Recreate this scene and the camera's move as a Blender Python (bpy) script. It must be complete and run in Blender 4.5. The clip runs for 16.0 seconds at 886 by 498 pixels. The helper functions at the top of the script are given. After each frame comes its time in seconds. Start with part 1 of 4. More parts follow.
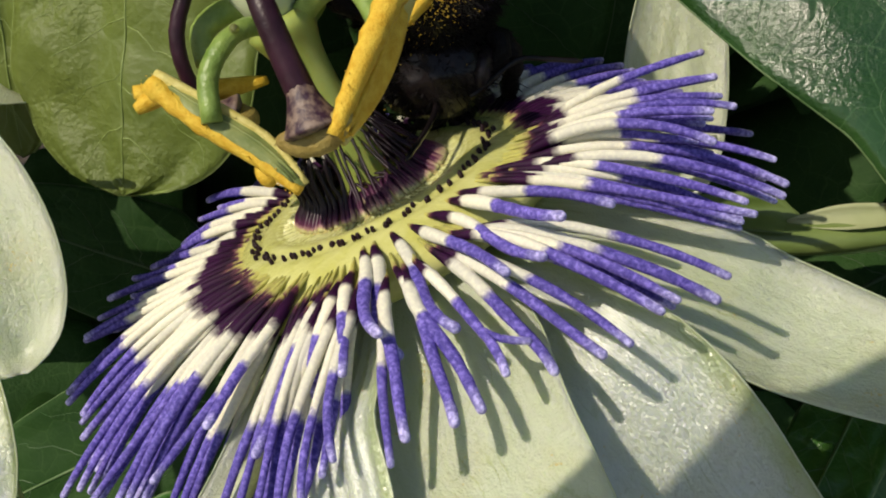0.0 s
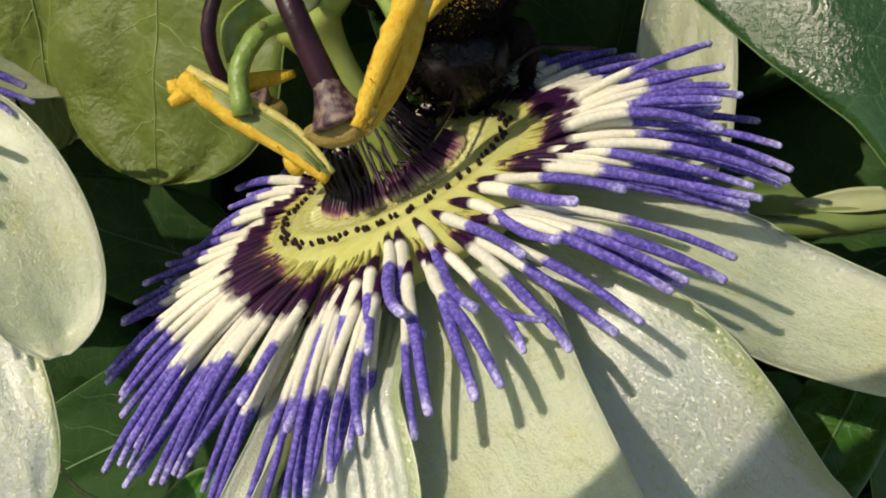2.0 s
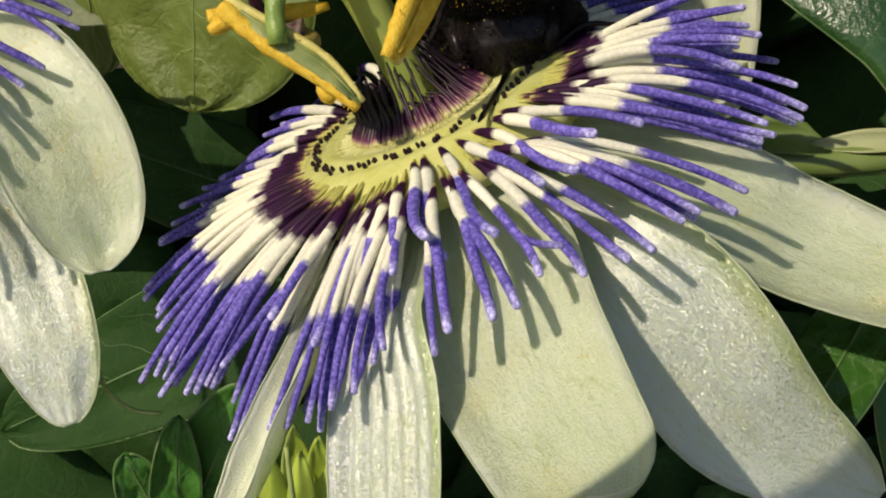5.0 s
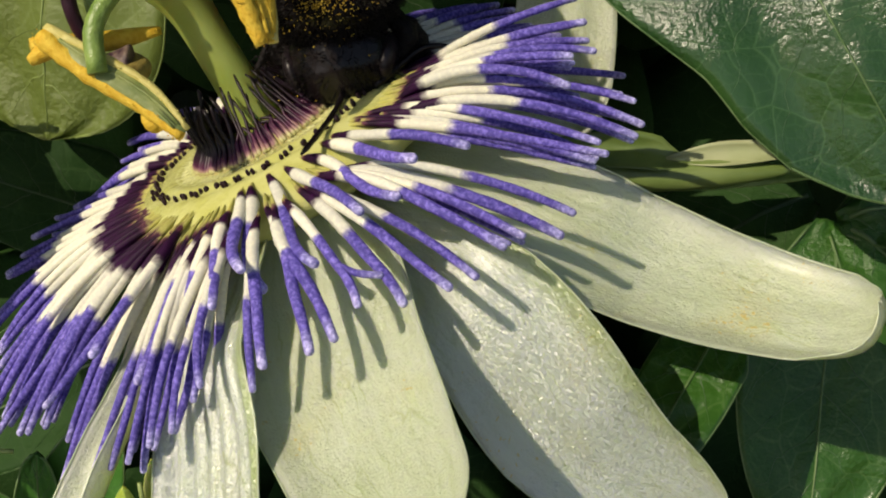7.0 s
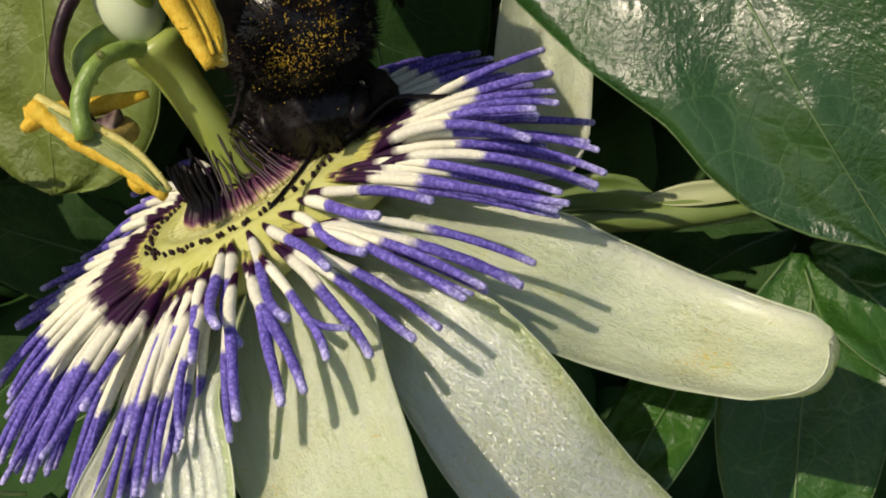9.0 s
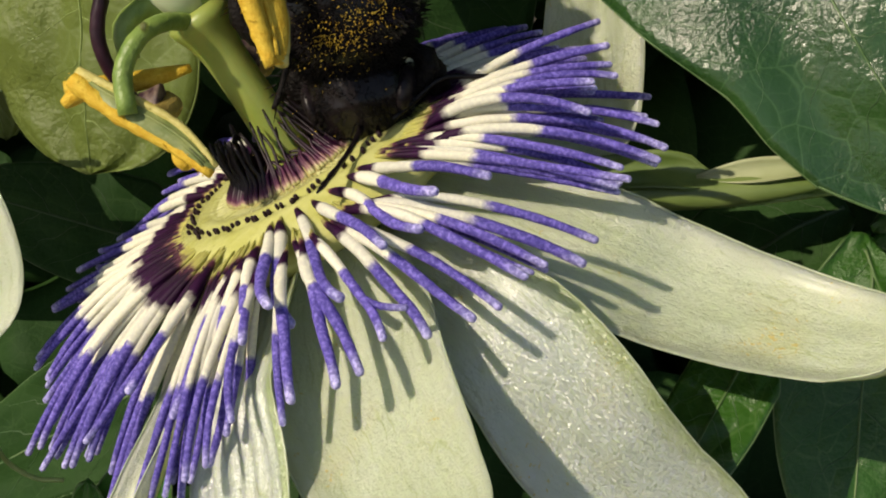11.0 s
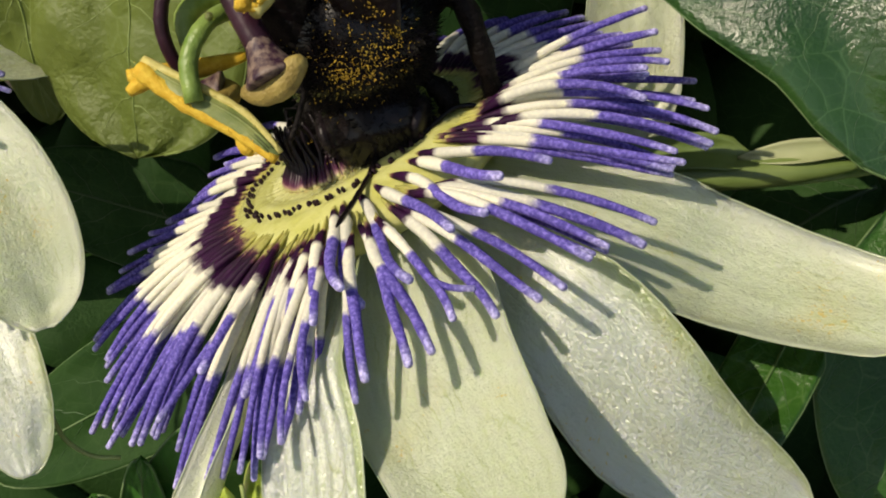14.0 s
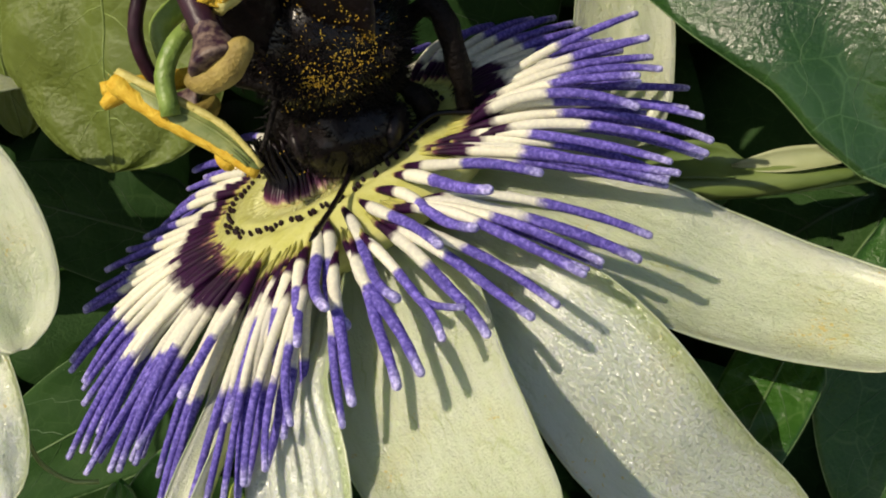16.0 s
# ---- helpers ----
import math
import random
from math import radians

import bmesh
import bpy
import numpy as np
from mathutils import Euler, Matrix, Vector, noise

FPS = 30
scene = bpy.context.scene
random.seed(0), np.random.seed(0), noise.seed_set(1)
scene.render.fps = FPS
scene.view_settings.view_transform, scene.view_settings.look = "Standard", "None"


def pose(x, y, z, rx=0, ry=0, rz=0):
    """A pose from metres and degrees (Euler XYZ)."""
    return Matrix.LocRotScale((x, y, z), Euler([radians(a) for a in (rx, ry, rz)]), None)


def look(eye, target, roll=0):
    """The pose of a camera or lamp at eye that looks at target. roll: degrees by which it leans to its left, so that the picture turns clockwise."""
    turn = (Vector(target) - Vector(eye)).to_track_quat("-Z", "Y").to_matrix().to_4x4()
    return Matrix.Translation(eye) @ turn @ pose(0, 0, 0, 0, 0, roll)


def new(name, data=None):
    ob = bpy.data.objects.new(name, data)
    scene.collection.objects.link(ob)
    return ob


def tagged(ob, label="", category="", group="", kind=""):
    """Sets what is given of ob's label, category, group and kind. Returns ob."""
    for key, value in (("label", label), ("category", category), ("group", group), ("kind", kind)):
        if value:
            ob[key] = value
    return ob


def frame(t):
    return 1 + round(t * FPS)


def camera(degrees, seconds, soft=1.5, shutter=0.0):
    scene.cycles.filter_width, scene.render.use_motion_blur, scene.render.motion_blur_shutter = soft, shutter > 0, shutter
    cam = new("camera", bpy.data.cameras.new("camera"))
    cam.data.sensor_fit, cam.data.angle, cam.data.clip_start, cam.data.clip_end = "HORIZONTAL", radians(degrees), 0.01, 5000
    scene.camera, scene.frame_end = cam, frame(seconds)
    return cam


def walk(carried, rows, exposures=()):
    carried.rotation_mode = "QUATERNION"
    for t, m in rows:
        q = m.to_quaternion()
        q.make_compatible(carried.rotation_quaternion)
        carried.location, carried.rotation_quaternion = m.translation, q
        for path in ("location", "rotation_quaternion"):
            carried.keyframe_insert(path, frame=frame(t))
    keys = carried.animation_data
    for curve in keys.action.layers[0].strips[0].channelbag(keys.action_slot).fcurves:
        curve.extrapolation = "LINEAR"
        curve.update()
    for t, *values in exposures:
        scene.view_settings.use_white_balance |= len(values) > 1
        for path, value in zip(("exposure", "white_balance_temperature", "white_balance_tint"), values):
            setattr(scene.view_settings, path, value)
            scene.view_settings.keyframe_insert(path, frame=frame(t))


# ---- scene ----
cam = camera(37.31, 16.0, 2.0)
PATH = [
    (0, pose(0.00450, -0.07944, 0.44240, 60.000, 0.000, 0.000)),
    (0.5, pose(0.00315, -0.08083, 0.44415, 59.907, 0.248, 0.024)),
    (1, pose(0.00253, -0.08118, 0.44314, 59.711, 0.394, 0.208)),
    (1.5, pose(0.00367, -0.08232, 0.44253, 59.824, 0.483, 0.629)),
    (2, pose(0.00462, -0.08341, 0.44452, 59.426, 0.821, 0.613)),
    (2.5, pose(0.00385, -0.08541, 0.44728, 59.426, 0.933, 0.800)),
    (3, pose(0.00488, -0.08496, 0.44215, 59.146, 0.988, 0.844)),
    (3.2, pose(0.00477, -0.08609, 0.44378, 59.193, 0.863, 1.011)),
    (5.3, pose(0.00542, -0.08825, 0.44604, 56.817, 0.379, 2.598)),
    (5.5, pose(0.00464, -0.08945, 0.44650, 56.944, 0.385, 1.438)),
    (6, pose(0.00526, -0.08997, 0.44865, 57.024, 0.217, 0.986)),
    (6.5, pose(0.01079, -0.08802, 0.44573, 57.292, 0.587, 1.380)),
    (7, pose(0.01596, -0.08409, 0.44573, 57.004, 1.244, 1.042)),
    (7.5, pose(0.01762, -0.08451, 0.45128, 57.309, 2.162, 1.228)),
    (8, pose(0.01959, -0.08548, 0.45194, 57.485, 3.242, 1.866)),
    (8.5, pose(0.02046, -0.08517, 0.44838, 57.327, 3.455, 2.422)),
    (9, pose(0.02282, -0.08565, 0.45013, 57.429, 3.963, 2.527)),
    (9.5, pose(0.02006, -0.08845, 0.45486, 57.301, 4.143, 2.897)),
    (10, pose(0.02010, -0.08602, 0.45210, 57.150, 4.522, 3.177)),
    (10.2, pose(0.01894, -0.08527, 0.45056, 57.006, 4.295, 3.210)),
    (12.3, pose(0.01968, -0.08282, 0.44724, 56.892, 4.561, 1.983)),
    (12.5, pose(0.01956, -0.08280, 0.44858, 56.566, 4.714, 2.002)),
    (13, pose(0.01243, -0.08647, 0.45038, 56.205, 4.404, 1.688)),
    (13.5, pose(0.01178, -0.08716, 0.44989, 56.415, 4.115, 1.843)),
    (14, pose(0.01355, -0.08600, 0.45063, 55.729, 4.057, 1.782)),
    (14.5, pose(0.01304, -0.08568, 0.44990, 55.780, 3.920, 1.586)),
    (15, pose(0.01260, -0.08519, 0.44986, 56.240, 4.035, 1.521)),
    (15.5, pose(0.01255, -0.08325, 0.44826, 55.919, 4.077, 1.145)),
    (16, pose(0.01297, -0.08272, 0.44968, 55.716, 4.163, 0.758)),
]
walk(cam, PATH, [(0, 0.0, 7350, 10), (2, 0.01, 7650, 10), (5.3, 0.01, 7750, 10), (16, 0.02, 7750, 10)])

# ---- light ----
SUN_FROM = Vector((-0.567, -0.418, 0.74)).normalized()
sun = new("sun", bpy.data.lights.new("sun", "SUN"))
sun.data.energy, sun.data.angle, sun.data.color = 3.7, radians(0.53), (1.0, 0.95, 0.86)
sun.matrix_world = look(tuple(SUN_FROM * 3), (0, 0, 0))
world = bpy.data.worlds.new("sky")
scene.world = world
world.use_nodes = True
sky = world.node_tree.nodes.new("ShaderNodeTexSky")
sky.sky_type, sky.sun_disc = "NISHITA", False
sky.sun_elevation = math.asin(SUN_FROM.z)
sky.sun_rotation = math.atan2(SUN_FROM.x, SUN_FROM.y)
background = world.node_tree.nodes["Background"]
background.inputs[1].default_value = 0.13
world.node_tree.links.new(sky.outputs[0], background.inputs[0])

CM = 0.01
HEIGHT = 0.4  # metres of the flower over the ground


# ---- materials ----
def material(name, rough=0.5, **extra):
    """A node material; returns it with its tree, its shader and a maker of linked nodes."""
    m = bpy.data.materials.new(name)
    m.use_nodes = True
    tree = m.node_tree
    shader = tree.nodes["Principled BSDF"]
    shader.inputs["Roughness"].default_value = rough
    for key, value in extra.items():
        shader.inputs[key.replace("_", " ")].default_value = value

    def node(kind, **settings):
        nd = tree.nodes.new("ShaderNode" + kind)
        for key, value in settings.items():
            if key.startswith("in_"):
                slot = key[3:]
                nd.inputs[int(slot) if slot.isdigit() else slot].default_value = value
            elif key == "operation":
                nd.operation = value
            elif key == "feature":
                nd.feature = value
            elif key == "data_type":
                nd.data_type = value
            elif key == "blend_type":
                nd.blend_type = value
        return nd

    def link(a, b):
        tree.links.new(a, b)
    return m, shader, node, link


def ramp(node, link, source, stops):
    nd = node("ValToRGB")
    els = nd.color_ramp.elements
    while len(els) < len(stops):
        els.new(0.5)
    for el, (at, col) in zip(els, stops):
        el.position, el.color = at, (*col, 1)
    link(source, nd.inputs[0])
    return nd.outputs[0]


def mixed(node, link, fac, a, b, blend="MIX"):
    nd = node("Mix", data_type="RGBA", blend_type=blend)
    for slot, value in ((0, fac), (6, a), (7, b)):
        if isinstance(value, (int, float)):
            nd.inputs[slot].default_value = value
        elif isinstance(value, tuple):
            nd.inputs[slot].default_value = (*value, 1)
        else:
            link(value, nd.inputs[slot])
    return nd.outputs[2]


def noise_at(node, link, scale, detail=3.0, where=None, rough=0.55):
    nd = node("TexNoise", in_Scale=scale, in_Detail=detail, in_Roughness=rough)
    if where is None:
        where = node("TexCoord").outputs["Object"]
    link(where, nd.inputs["Vector"])
    return nd.outputs["Fac"]


def bump(node, link, shader, height, strength, distance):
    nd = node("Bump", in_Strength=strength, in_Distance=distance)
    link(height, nd.inputs["Height"])
    link(nd.outputs[0], shader.inputs["Normal"])


def sheer(m, shader, node, link, colour, share):
    """Light that comes through a thin blade."""
    through_it = node("BsdfTranslucent")
    if isinstance(colour, tuple):
        through_it.inputs[0].default_value = (*colour, 1)
    else:
        link(colour, through_it.inputs[0])
    mix = node("MixShader", in_0=share)
    link(shader.outputs[0], mix.inputs[1])
    link(through_it.outputs[0], mix.inputs[2])
    link(mix.outputs[0], m.node_tree.nodes["Material Output"].inputs[0])


def filament_material(name, white, blue, tip):
    m, sh, node, link = material(name, 0.6)
    sh.inputs["Specular IOR Level"].default_value = 0.16
    uv = node("TexCoord").outputs["UV"]
    sep = node("SeparateXYZ")
    link(uv, sep.inputs[0])
    wob = noise_at(node, link, 1400, 2)
    add = node("MapRange", in_1=0.3, in_2=0.7, in_3=-0.012, in_4=0.012)
    link(wob, add.inputs[0])
    along = node("Math", operation="ADD")
    link(sep.outputs[0], along.inputs[0])
    link(add.outputs[0], along.inputs[1])
    col = ramp(node, link, along.outputs[0], [(0.0, (0.44, 0.44, 0.13)), (0.048, (0.42, 0.40, 0.12)), (0.07, (0.10, 0.03, 0.05)), (0.09, (0.014, 0.0015, 0.014)),
                                              (0.185, (0.030, 0.003, 0.034)), (0.225, white), (0.485, white), (0.525, blue), (0.90, blue), (1.0, tip)])
    rnd = node("ObjectInfo").outputs["Random"]
    speck = noise_at(node, link, 3400, 3)
    freckle = ramp(node, link, speck, [(0.38, (0.62, 0.60, 0.72)), (0.50, (1.0, 1.0, 1.0)), (0.66, (1.9, 1.9, 1.55))])
    only = ramp(node, link, along.outputs[0], [(0.47, (0.12, 0.12, 0.12)), (0.53, (1, 1, 1))])
    col = mixed(node, link, only, col, mixed(node, link, 1.0, col, freckle, "MULTIPLY"))
    shade = ramp(node, link, rnd, [(0.0, (0.82, 0.82, 0.86)), (1.0, (1.08, 1.06, 1.05))])
    col = mixed(node, link, 1.0, col, shade, "MULTIPLY")
    link(col, sh.inputs["Base Color"])
    bump(node, link, sh, noise_at(node, link, 4200, 3), 0.16, 0.0001)
    sh.inputs["Subsurface Weight"].default_value = 0.5
    sh.inputs["Subsurface Radius"].default_value = (0.0010, 0.0009, 0.0010)
    return m


CORONA = filament_material("corona_filament", (0.70, 0.69, 0.57), (0.125, 0.098, 0.40), (0.38, 0.36, 0.66))


def petal_material(name, base, dark, sparkle, waxy=False):
    m, sh, node, link = material(name, 0.24 if waxy else 0.21)
    sh.inputs["Specular IOR Level"].default_value = 0.95 if waxy else 0.6
    uv = node("TexCoord").outputs["UV"]
    mp = node("Mapping")
    mp.inputs["Scale"].default_value = (7.0, 0.6, 1)
    link(uv, mp.inputs[0])
    streak = noise_at(node, link, 3.0, 4, mp.outputs[0])
    blotch = noise_at(node, link, 190, 4)
    col = ramp(node, link, streak, [(0.25, dark), (0.55, base)])
    col = mixed(node, link, 0.4, col, ramp(node, link, blotch, [(0.3, dark), (0.7, base)]))
    # fine branching veins along the petal
    warp = node("TexNoise", in_Scale=4.0, in_Detail=4.0)
    link(uv, warp.inputs["Vector"])
    bent = mixed(node, link, 0.16, uv, warp.outputs["Color"])
    mp2 = node("Mapping")
    mp2.inputs["Scale"].default_value = (9.0, 1.3, 1)
    link(bent, mp2.inputs[0])
    cell = node("TexVoronoi", feature="DISTANCE_TO_EDGE", in_Scale=1.0)
    link(mp2.outputs[0], cell.inputs["Vector"])
    vein = ramp(node, link, cell.outputs["Distance"], [(0.0, (0.68, 0.72, 0.50)), (0.035, (1, 1, 1))])
    where = ramp(node, link, noise_at(node, link, 210, 2), [(0.42, (0, 0, 0)), (0.62, (0.75, 0.75, 0.75))])
    col = mixed(node, link, where, col, mixed(node, link, 1.0, col, vein, "MULTIPLY"))
    # green along one edge
    sep = node("SeparateXYZ")
    link(bent, sep.inputs[0])
    if waxy:
        edge = ramp(node, link, sep.outputs[0], [(0.06, (0.85, 0.85, 0.85)), (0.24, (0, 0, 0))])
        col = mixed(node, link, edge, col, (0.30, 0.40, 0.09))
    # specks of pollen
    dust = noise_at(node, link, 2600, 2)
    patch = noise_at(node, link, 150, 3)
    both = node("Math", operation="MULTIPLY")
    link(dust, both.inputs[0])
    link(patch, both.inputs[1])
    grain = ramp(node, link, both.outputs[0], [(0.40, (0, 0, 0)), (0.45, (0.7, 0.7, 0.7))])
    col = mixed(node, link, grain, col, (0.62, 0.42, 0.05))
    haze = ramp(node, link, patch, [(0.50, (0, 0, 0)), (0.72, (0.18, 0.18, 0.18))])
    col = mixed(node, link, haze, col, (0.60, 0.50, 0.16))
    link(col, sh.inputs["Base Color"])
    fine = noise_at(node, link, 4600 if waxy else 6500, 3)
    ridge = noise_at(node, link, 9.0, 2, mp.outputs[0])
    pebble = node("TexVoronoi", in_Scale=3600.0 if waxy else 5200.0)
    link(node("TexCoord").outputs["Object"], pebble.inputs["Vector"])
    total = node("Math", operation="MULTIPLY_ADD")
    link(ridge, total.inputs[0])
    total.inputs[1].default_value = 0.7 if waxy else 0.3
    link(fine, total.inputs[2])
    both = node("Math", operation="MULTIPLY_ADD")
    link(pebble.outputs["Distance"], both.inputs[0])
    both.inputs[1].default_value = -0.35 if waxy else -0.2
    link(total.outputs[0], both.inputs[2])
    bump(node, link, sh, both.outputs[0], sparkle, 0.00022)
    # tiny waxy cells, each tilted its own way
    cells = node("TexVoronoi", in_Scale=1.0)
    fit = node("Mapping")
    fit.inputs["Scale"].default_value = (130, 92, 1) if waxy else (110, 60, 1)
    link(bent, fit.inputs[0])
    link(fit.outputs[0], cells.inputs["Vector"])
    tilt = node("VectorMath", operation="MULTIPLY_ADD")
    link(cells.outputs["Color"], tilt.inputs[0])
    amount = 0.66 if waxy else 0.42
    tilt.inputs[1].default_value = (amount, amount, amount)
    tilt.inputs[2].default_value = (-amount / 2, -amount / 2, -amount / 2)
    total = node("VectorMath", operation="ADD")
    link(sh.inputs["Normal"].links[0].from_socket, total.inputs[0])
    link(tilt.outputs[0], total.inputs[1])
    unit = node("VectorMath", operation="NORMALIZE")
    link(total.outputs[0], unit.inputs[0])
    link(unit.outputs[0], sh.inputs["Normal"])
    sh.inputs["Subsurface Weight"].default_value = 0.55
    sh.inputs["Coat Weight"].default_value = 0.5
    sh.inputs["Coat Roughness"].default_value = 0.33
    sh.inputs["Subsurface Radius"].default_value = (0.0014, 0.0016, 0.0008)
    sh.inputs["Subsurface Scale"].default_value = 1.0
    sheer(m, sh, node, link, (0.55, 0.62, 0.33), 0.2)
    return m


PETAL = petal_material("petal_inner", (0.60, 0.67, 0.48), (0.50, 0.57, 0.36), 0.5)
PETAL_WAXY = petal_material("petal_waxy", (0.60, 0.66, 0.57), (0.50, 0.57, 0.46), 0.4, True)


def leaf_material(name, base, dark, vein_col, rough, share, scale=1.0, relief=0.5):
    m, sh, node, link = material(name, rough)
    sh.inputs["Specular IOR Level"].default_value = 0.5
    obj = node("TexCoord").outputs["Object"]
    warp = node("TexNoise", in_Scale=120.0 * scale, in_Detail=2.0)
    link(obj, warp.inputs["Vector"])
    bent = mixed(node, link, 0.004, obj, warp.outputs["Color"])
    big = node("TexVoronoi", feature="DISTANCE_TO_EDGE", in_Scale=330.0 * scale)
    small = node("TexVoronoi", feature="DISTANCE_TO_EDGE", in_Scale=1000.0 * scale)
    for nd in (big, small):
        link(bent, nd.inputs["Vector"])
    tone = noise_at(node, link, 90 * scale, 4)
    col = ramp(node, link, tone, [(0.3, dark), (0.7, base)])
    lines = ramp(node, link, big.outputs["Distance"], [(0.0, (0.6, 0.6, 0.6)), (0.026, (0, 0, 0))])
    faint = ramp(node, link, small.outputs["Distance"], [(0.0, (0.22, 0.22, 0.22)), (0.06, (0, 0, 0))])
    col = mixed(node, link, lines, col, vein_col)
    col = mixed(node, link, faint, col, vein_col)
    link(col, sh.inputs["Base Color"])
    pucker = node("Math", operation="ADD")
    cushion = node("Math", operation="MINIMUM")
    link(big.outputs["Distance"], cushion.inputs[0])
    cushion.inputs[1].default_value = 0.14
    link(cushion.outputs[0], pucker.inputs[0])
    rough_part = node("Math", operation="MULTIPLY")
    link(noise_at(node, link, 2400 * scale, 4), rough_part.inputs[0])
    link(ramp(node, link, noise_at(node, link, 130 * scale, 2), [(0.40, (0.25, 0.25, 0.25)), (0.6, (1, 1, 1))]), rough_part.inputs[1])
    link(rough_part.outputs[0], pucker.inputs[1])
    bump(node, link, sh, pucker.outputs[0], relief, 0.0006)
    sheer(m, sh, node, link, col, share)
    return m


LEAF = leaf_material("leaf_upper", (0.024, 0.078, 0.014), (0.012, 0.044, 0.010), (0.055, 0.125, 0.04), 0.23, 0.06, 0.85, 0.42)
LEAF.node_tree.nodes["Principled BSDF"].inputs["Specular IOR Level"].default_value = 0.65
LEAF_BRIGHT = leaf_material("leaf_young", (0.055, 0.19, 0.025), (0.03, 0.12, 0.02), (0.10, 0.24, 0.05), 0.42, 0.15, 0.85, 0.3)
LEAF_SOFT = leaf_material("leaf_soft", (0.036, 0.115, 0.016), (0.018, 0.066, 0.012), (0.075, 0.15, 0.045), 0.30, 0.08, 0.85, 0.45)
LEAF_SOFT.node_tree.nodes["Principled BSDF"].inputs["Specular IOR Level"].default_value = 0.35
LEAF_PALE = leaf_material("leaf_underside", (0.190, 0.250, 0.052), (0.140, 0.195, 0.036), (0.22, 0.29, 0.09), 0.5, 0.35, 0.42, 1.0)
# dull, low-gloss green with the hedge's shade put into the colour
LEAF_SHADED = leaf_material("leaf_shaded", (0.024, 0.064, 0.014), (0.013, 0.040, 0.010), (0.034, 0.075, 0.022), 0.6, 0.05, 1.0, 0.3)
LEAF_SHADED.node_tree.nodes["Principled BSDF"].inputs["Specular IOR Level"].default_value = 0.1


def plain_material(name, stops, scale, rough, relief=0.3, depth=0.0002, **extra):
    m, sh, node, link = material(name, rough, **extra)
    fac = noise_at(node, link, scale, 4)
    link(ramp(node, link, fac, stops), sh.inputs["Base Color"])
    bump(node, link, sh, noise_at(node, link, scale * 4, 3), relief, depth)
    return m


DISC = plain_material("nectary", [(0.3, (0.46, 0.46, 0.13)), (0.7, (0.58, 0.58, 0.24))], 420, 0.10, 0.35, 0.0003, Subsurface_Weight=0.25, Subsurface_Radius=(0.001, 0.001, 0.0006), Subsurface_Scale=1.0)
TROUGH = plain_material("trough_wet", [(0.3, (0.56, 0.57, 0.20)), (0.7, (0.66, 0.66, 0.32))], 700, 0.07, 0.3, 0.0002, Subsurface_Weight=0.3, Subsurface_Radius=(0.001, 0.001, 0.0006), Subsurface_Scale=1.0, Coat_Weight=0.6, Coat_Roughness=0.04)
KNOB = plain_material("dark_knob", [(0.3, (0.012, 0.004, 0.008)), (0.7, (0.02, 0.007, 0.010))], 900, 0.45, Specular_IOR_Level=0.2)
COLUMN = plain_material("column_green", [(0.3, (0.25, 0.31, 0.06)), (0.7, (0.33, 0.38, 0.10))], 260, 0.4, 0.15, Subsurface_Weight=0.1)
STALK = plain_material("stalk_green", [(0.32, (0.12, 0.21, 0.035)), (0.68, (0.28, 0.38, 0.10))], 420, 0.42, 0.5, 0.0003)
STYLE = plain_material("style_purple", [(0.3, (0.012, 0.003, 0.007)), (0.7, (0.04, 0.012, 0.024))], 420, 0.4, 0.3, Specular_IOR_Level=0.3)
STIGMA = plain_material("stigma_tan", [(0.3, (0.20, 0.14, 0.03)), (0.7, (0.42, 0.32, 0.09))], 900, 0.6, 0.5, 0.0004)
STIGMA_NECK = plain_material("stigma_neck", [(0.42, (0.03, 0.008, 0.022)), (0.62, (0.20, 0.14, 0.11))], 1300, 0.5, 0.3)
ANTHER = plain_material("anther_back", [(0.35, (0.11, 0.16, 0.04)), (0.65, (0.25, 0.28, 0.09))], 420, 0.5, 0.4)
POLLEN_EDGE = plain_material("pollen_pale", [(0.3, (0.48, 0.40, 0.09)), (0.7, (0.60, 0.54, 0.20))], 900, 0.6, 0.5, 0.0002)
POLLEN = plain_material("pollen_yellow", [(0.3, (0.58, 0.33, 0.015)), (0.7, (0.74, 0.52, 0.06))], 1600, 0.7, 0.7, 0.0002)
OVARY = plain_material("ovary_pale", [(0.3, (0.50, 0.58, 0.36)), (0.7, (0.60, 0.66, 0.46))], 200, 0.35, 0.1)
BEE = plain_material("chitin_black", [(0.3, (0.004, 0.003, 0.0035)), (0.7, (0.010, 0.007, 0.0075))], 260, 0.27, 0.45, 0.0002, Specular_IOR_Level=0.24)
FUZZ = plain_material("fuzz_black", [(0.3, (0.002, 0.0015, 0.0015)), (0.7, (0.007, 0.0045, 0.004))], 900, 0.55, 0.8, 0.0003, Specular_IOR_Level=0.14)
EYE = plain_material("eye_black", [(0.3, (0.008, 0.006, 0.008)), (0.7, (0.02, 0.014, 0.016))], 2000, 0.32, 0.1, Specular_IOR_Level=0.25)
WING = plain_material("wing_smoky", [(0.3, (0.0025, 0.0015, 0.002)), (0.7, (0.006, 0.0035, 0.0035))], 300, 0.28, 0.6, 0.0004, Specular_IOR_Level=0.35)
DROPLET = plain_material("nectar_drop", [(0.3, (0.5, 0.5, 0.2)), (0.7, (0.6, 0.6, 0.3))], 300, 0.05, 0.0, Transmission_Weight=0.8)
GROOVE = plain_material("anther_groove", [(0.3, (0.05, 0.07, 0.02)), (0.7, (0.10, 0.12, 0.04))], 600, 0.6)
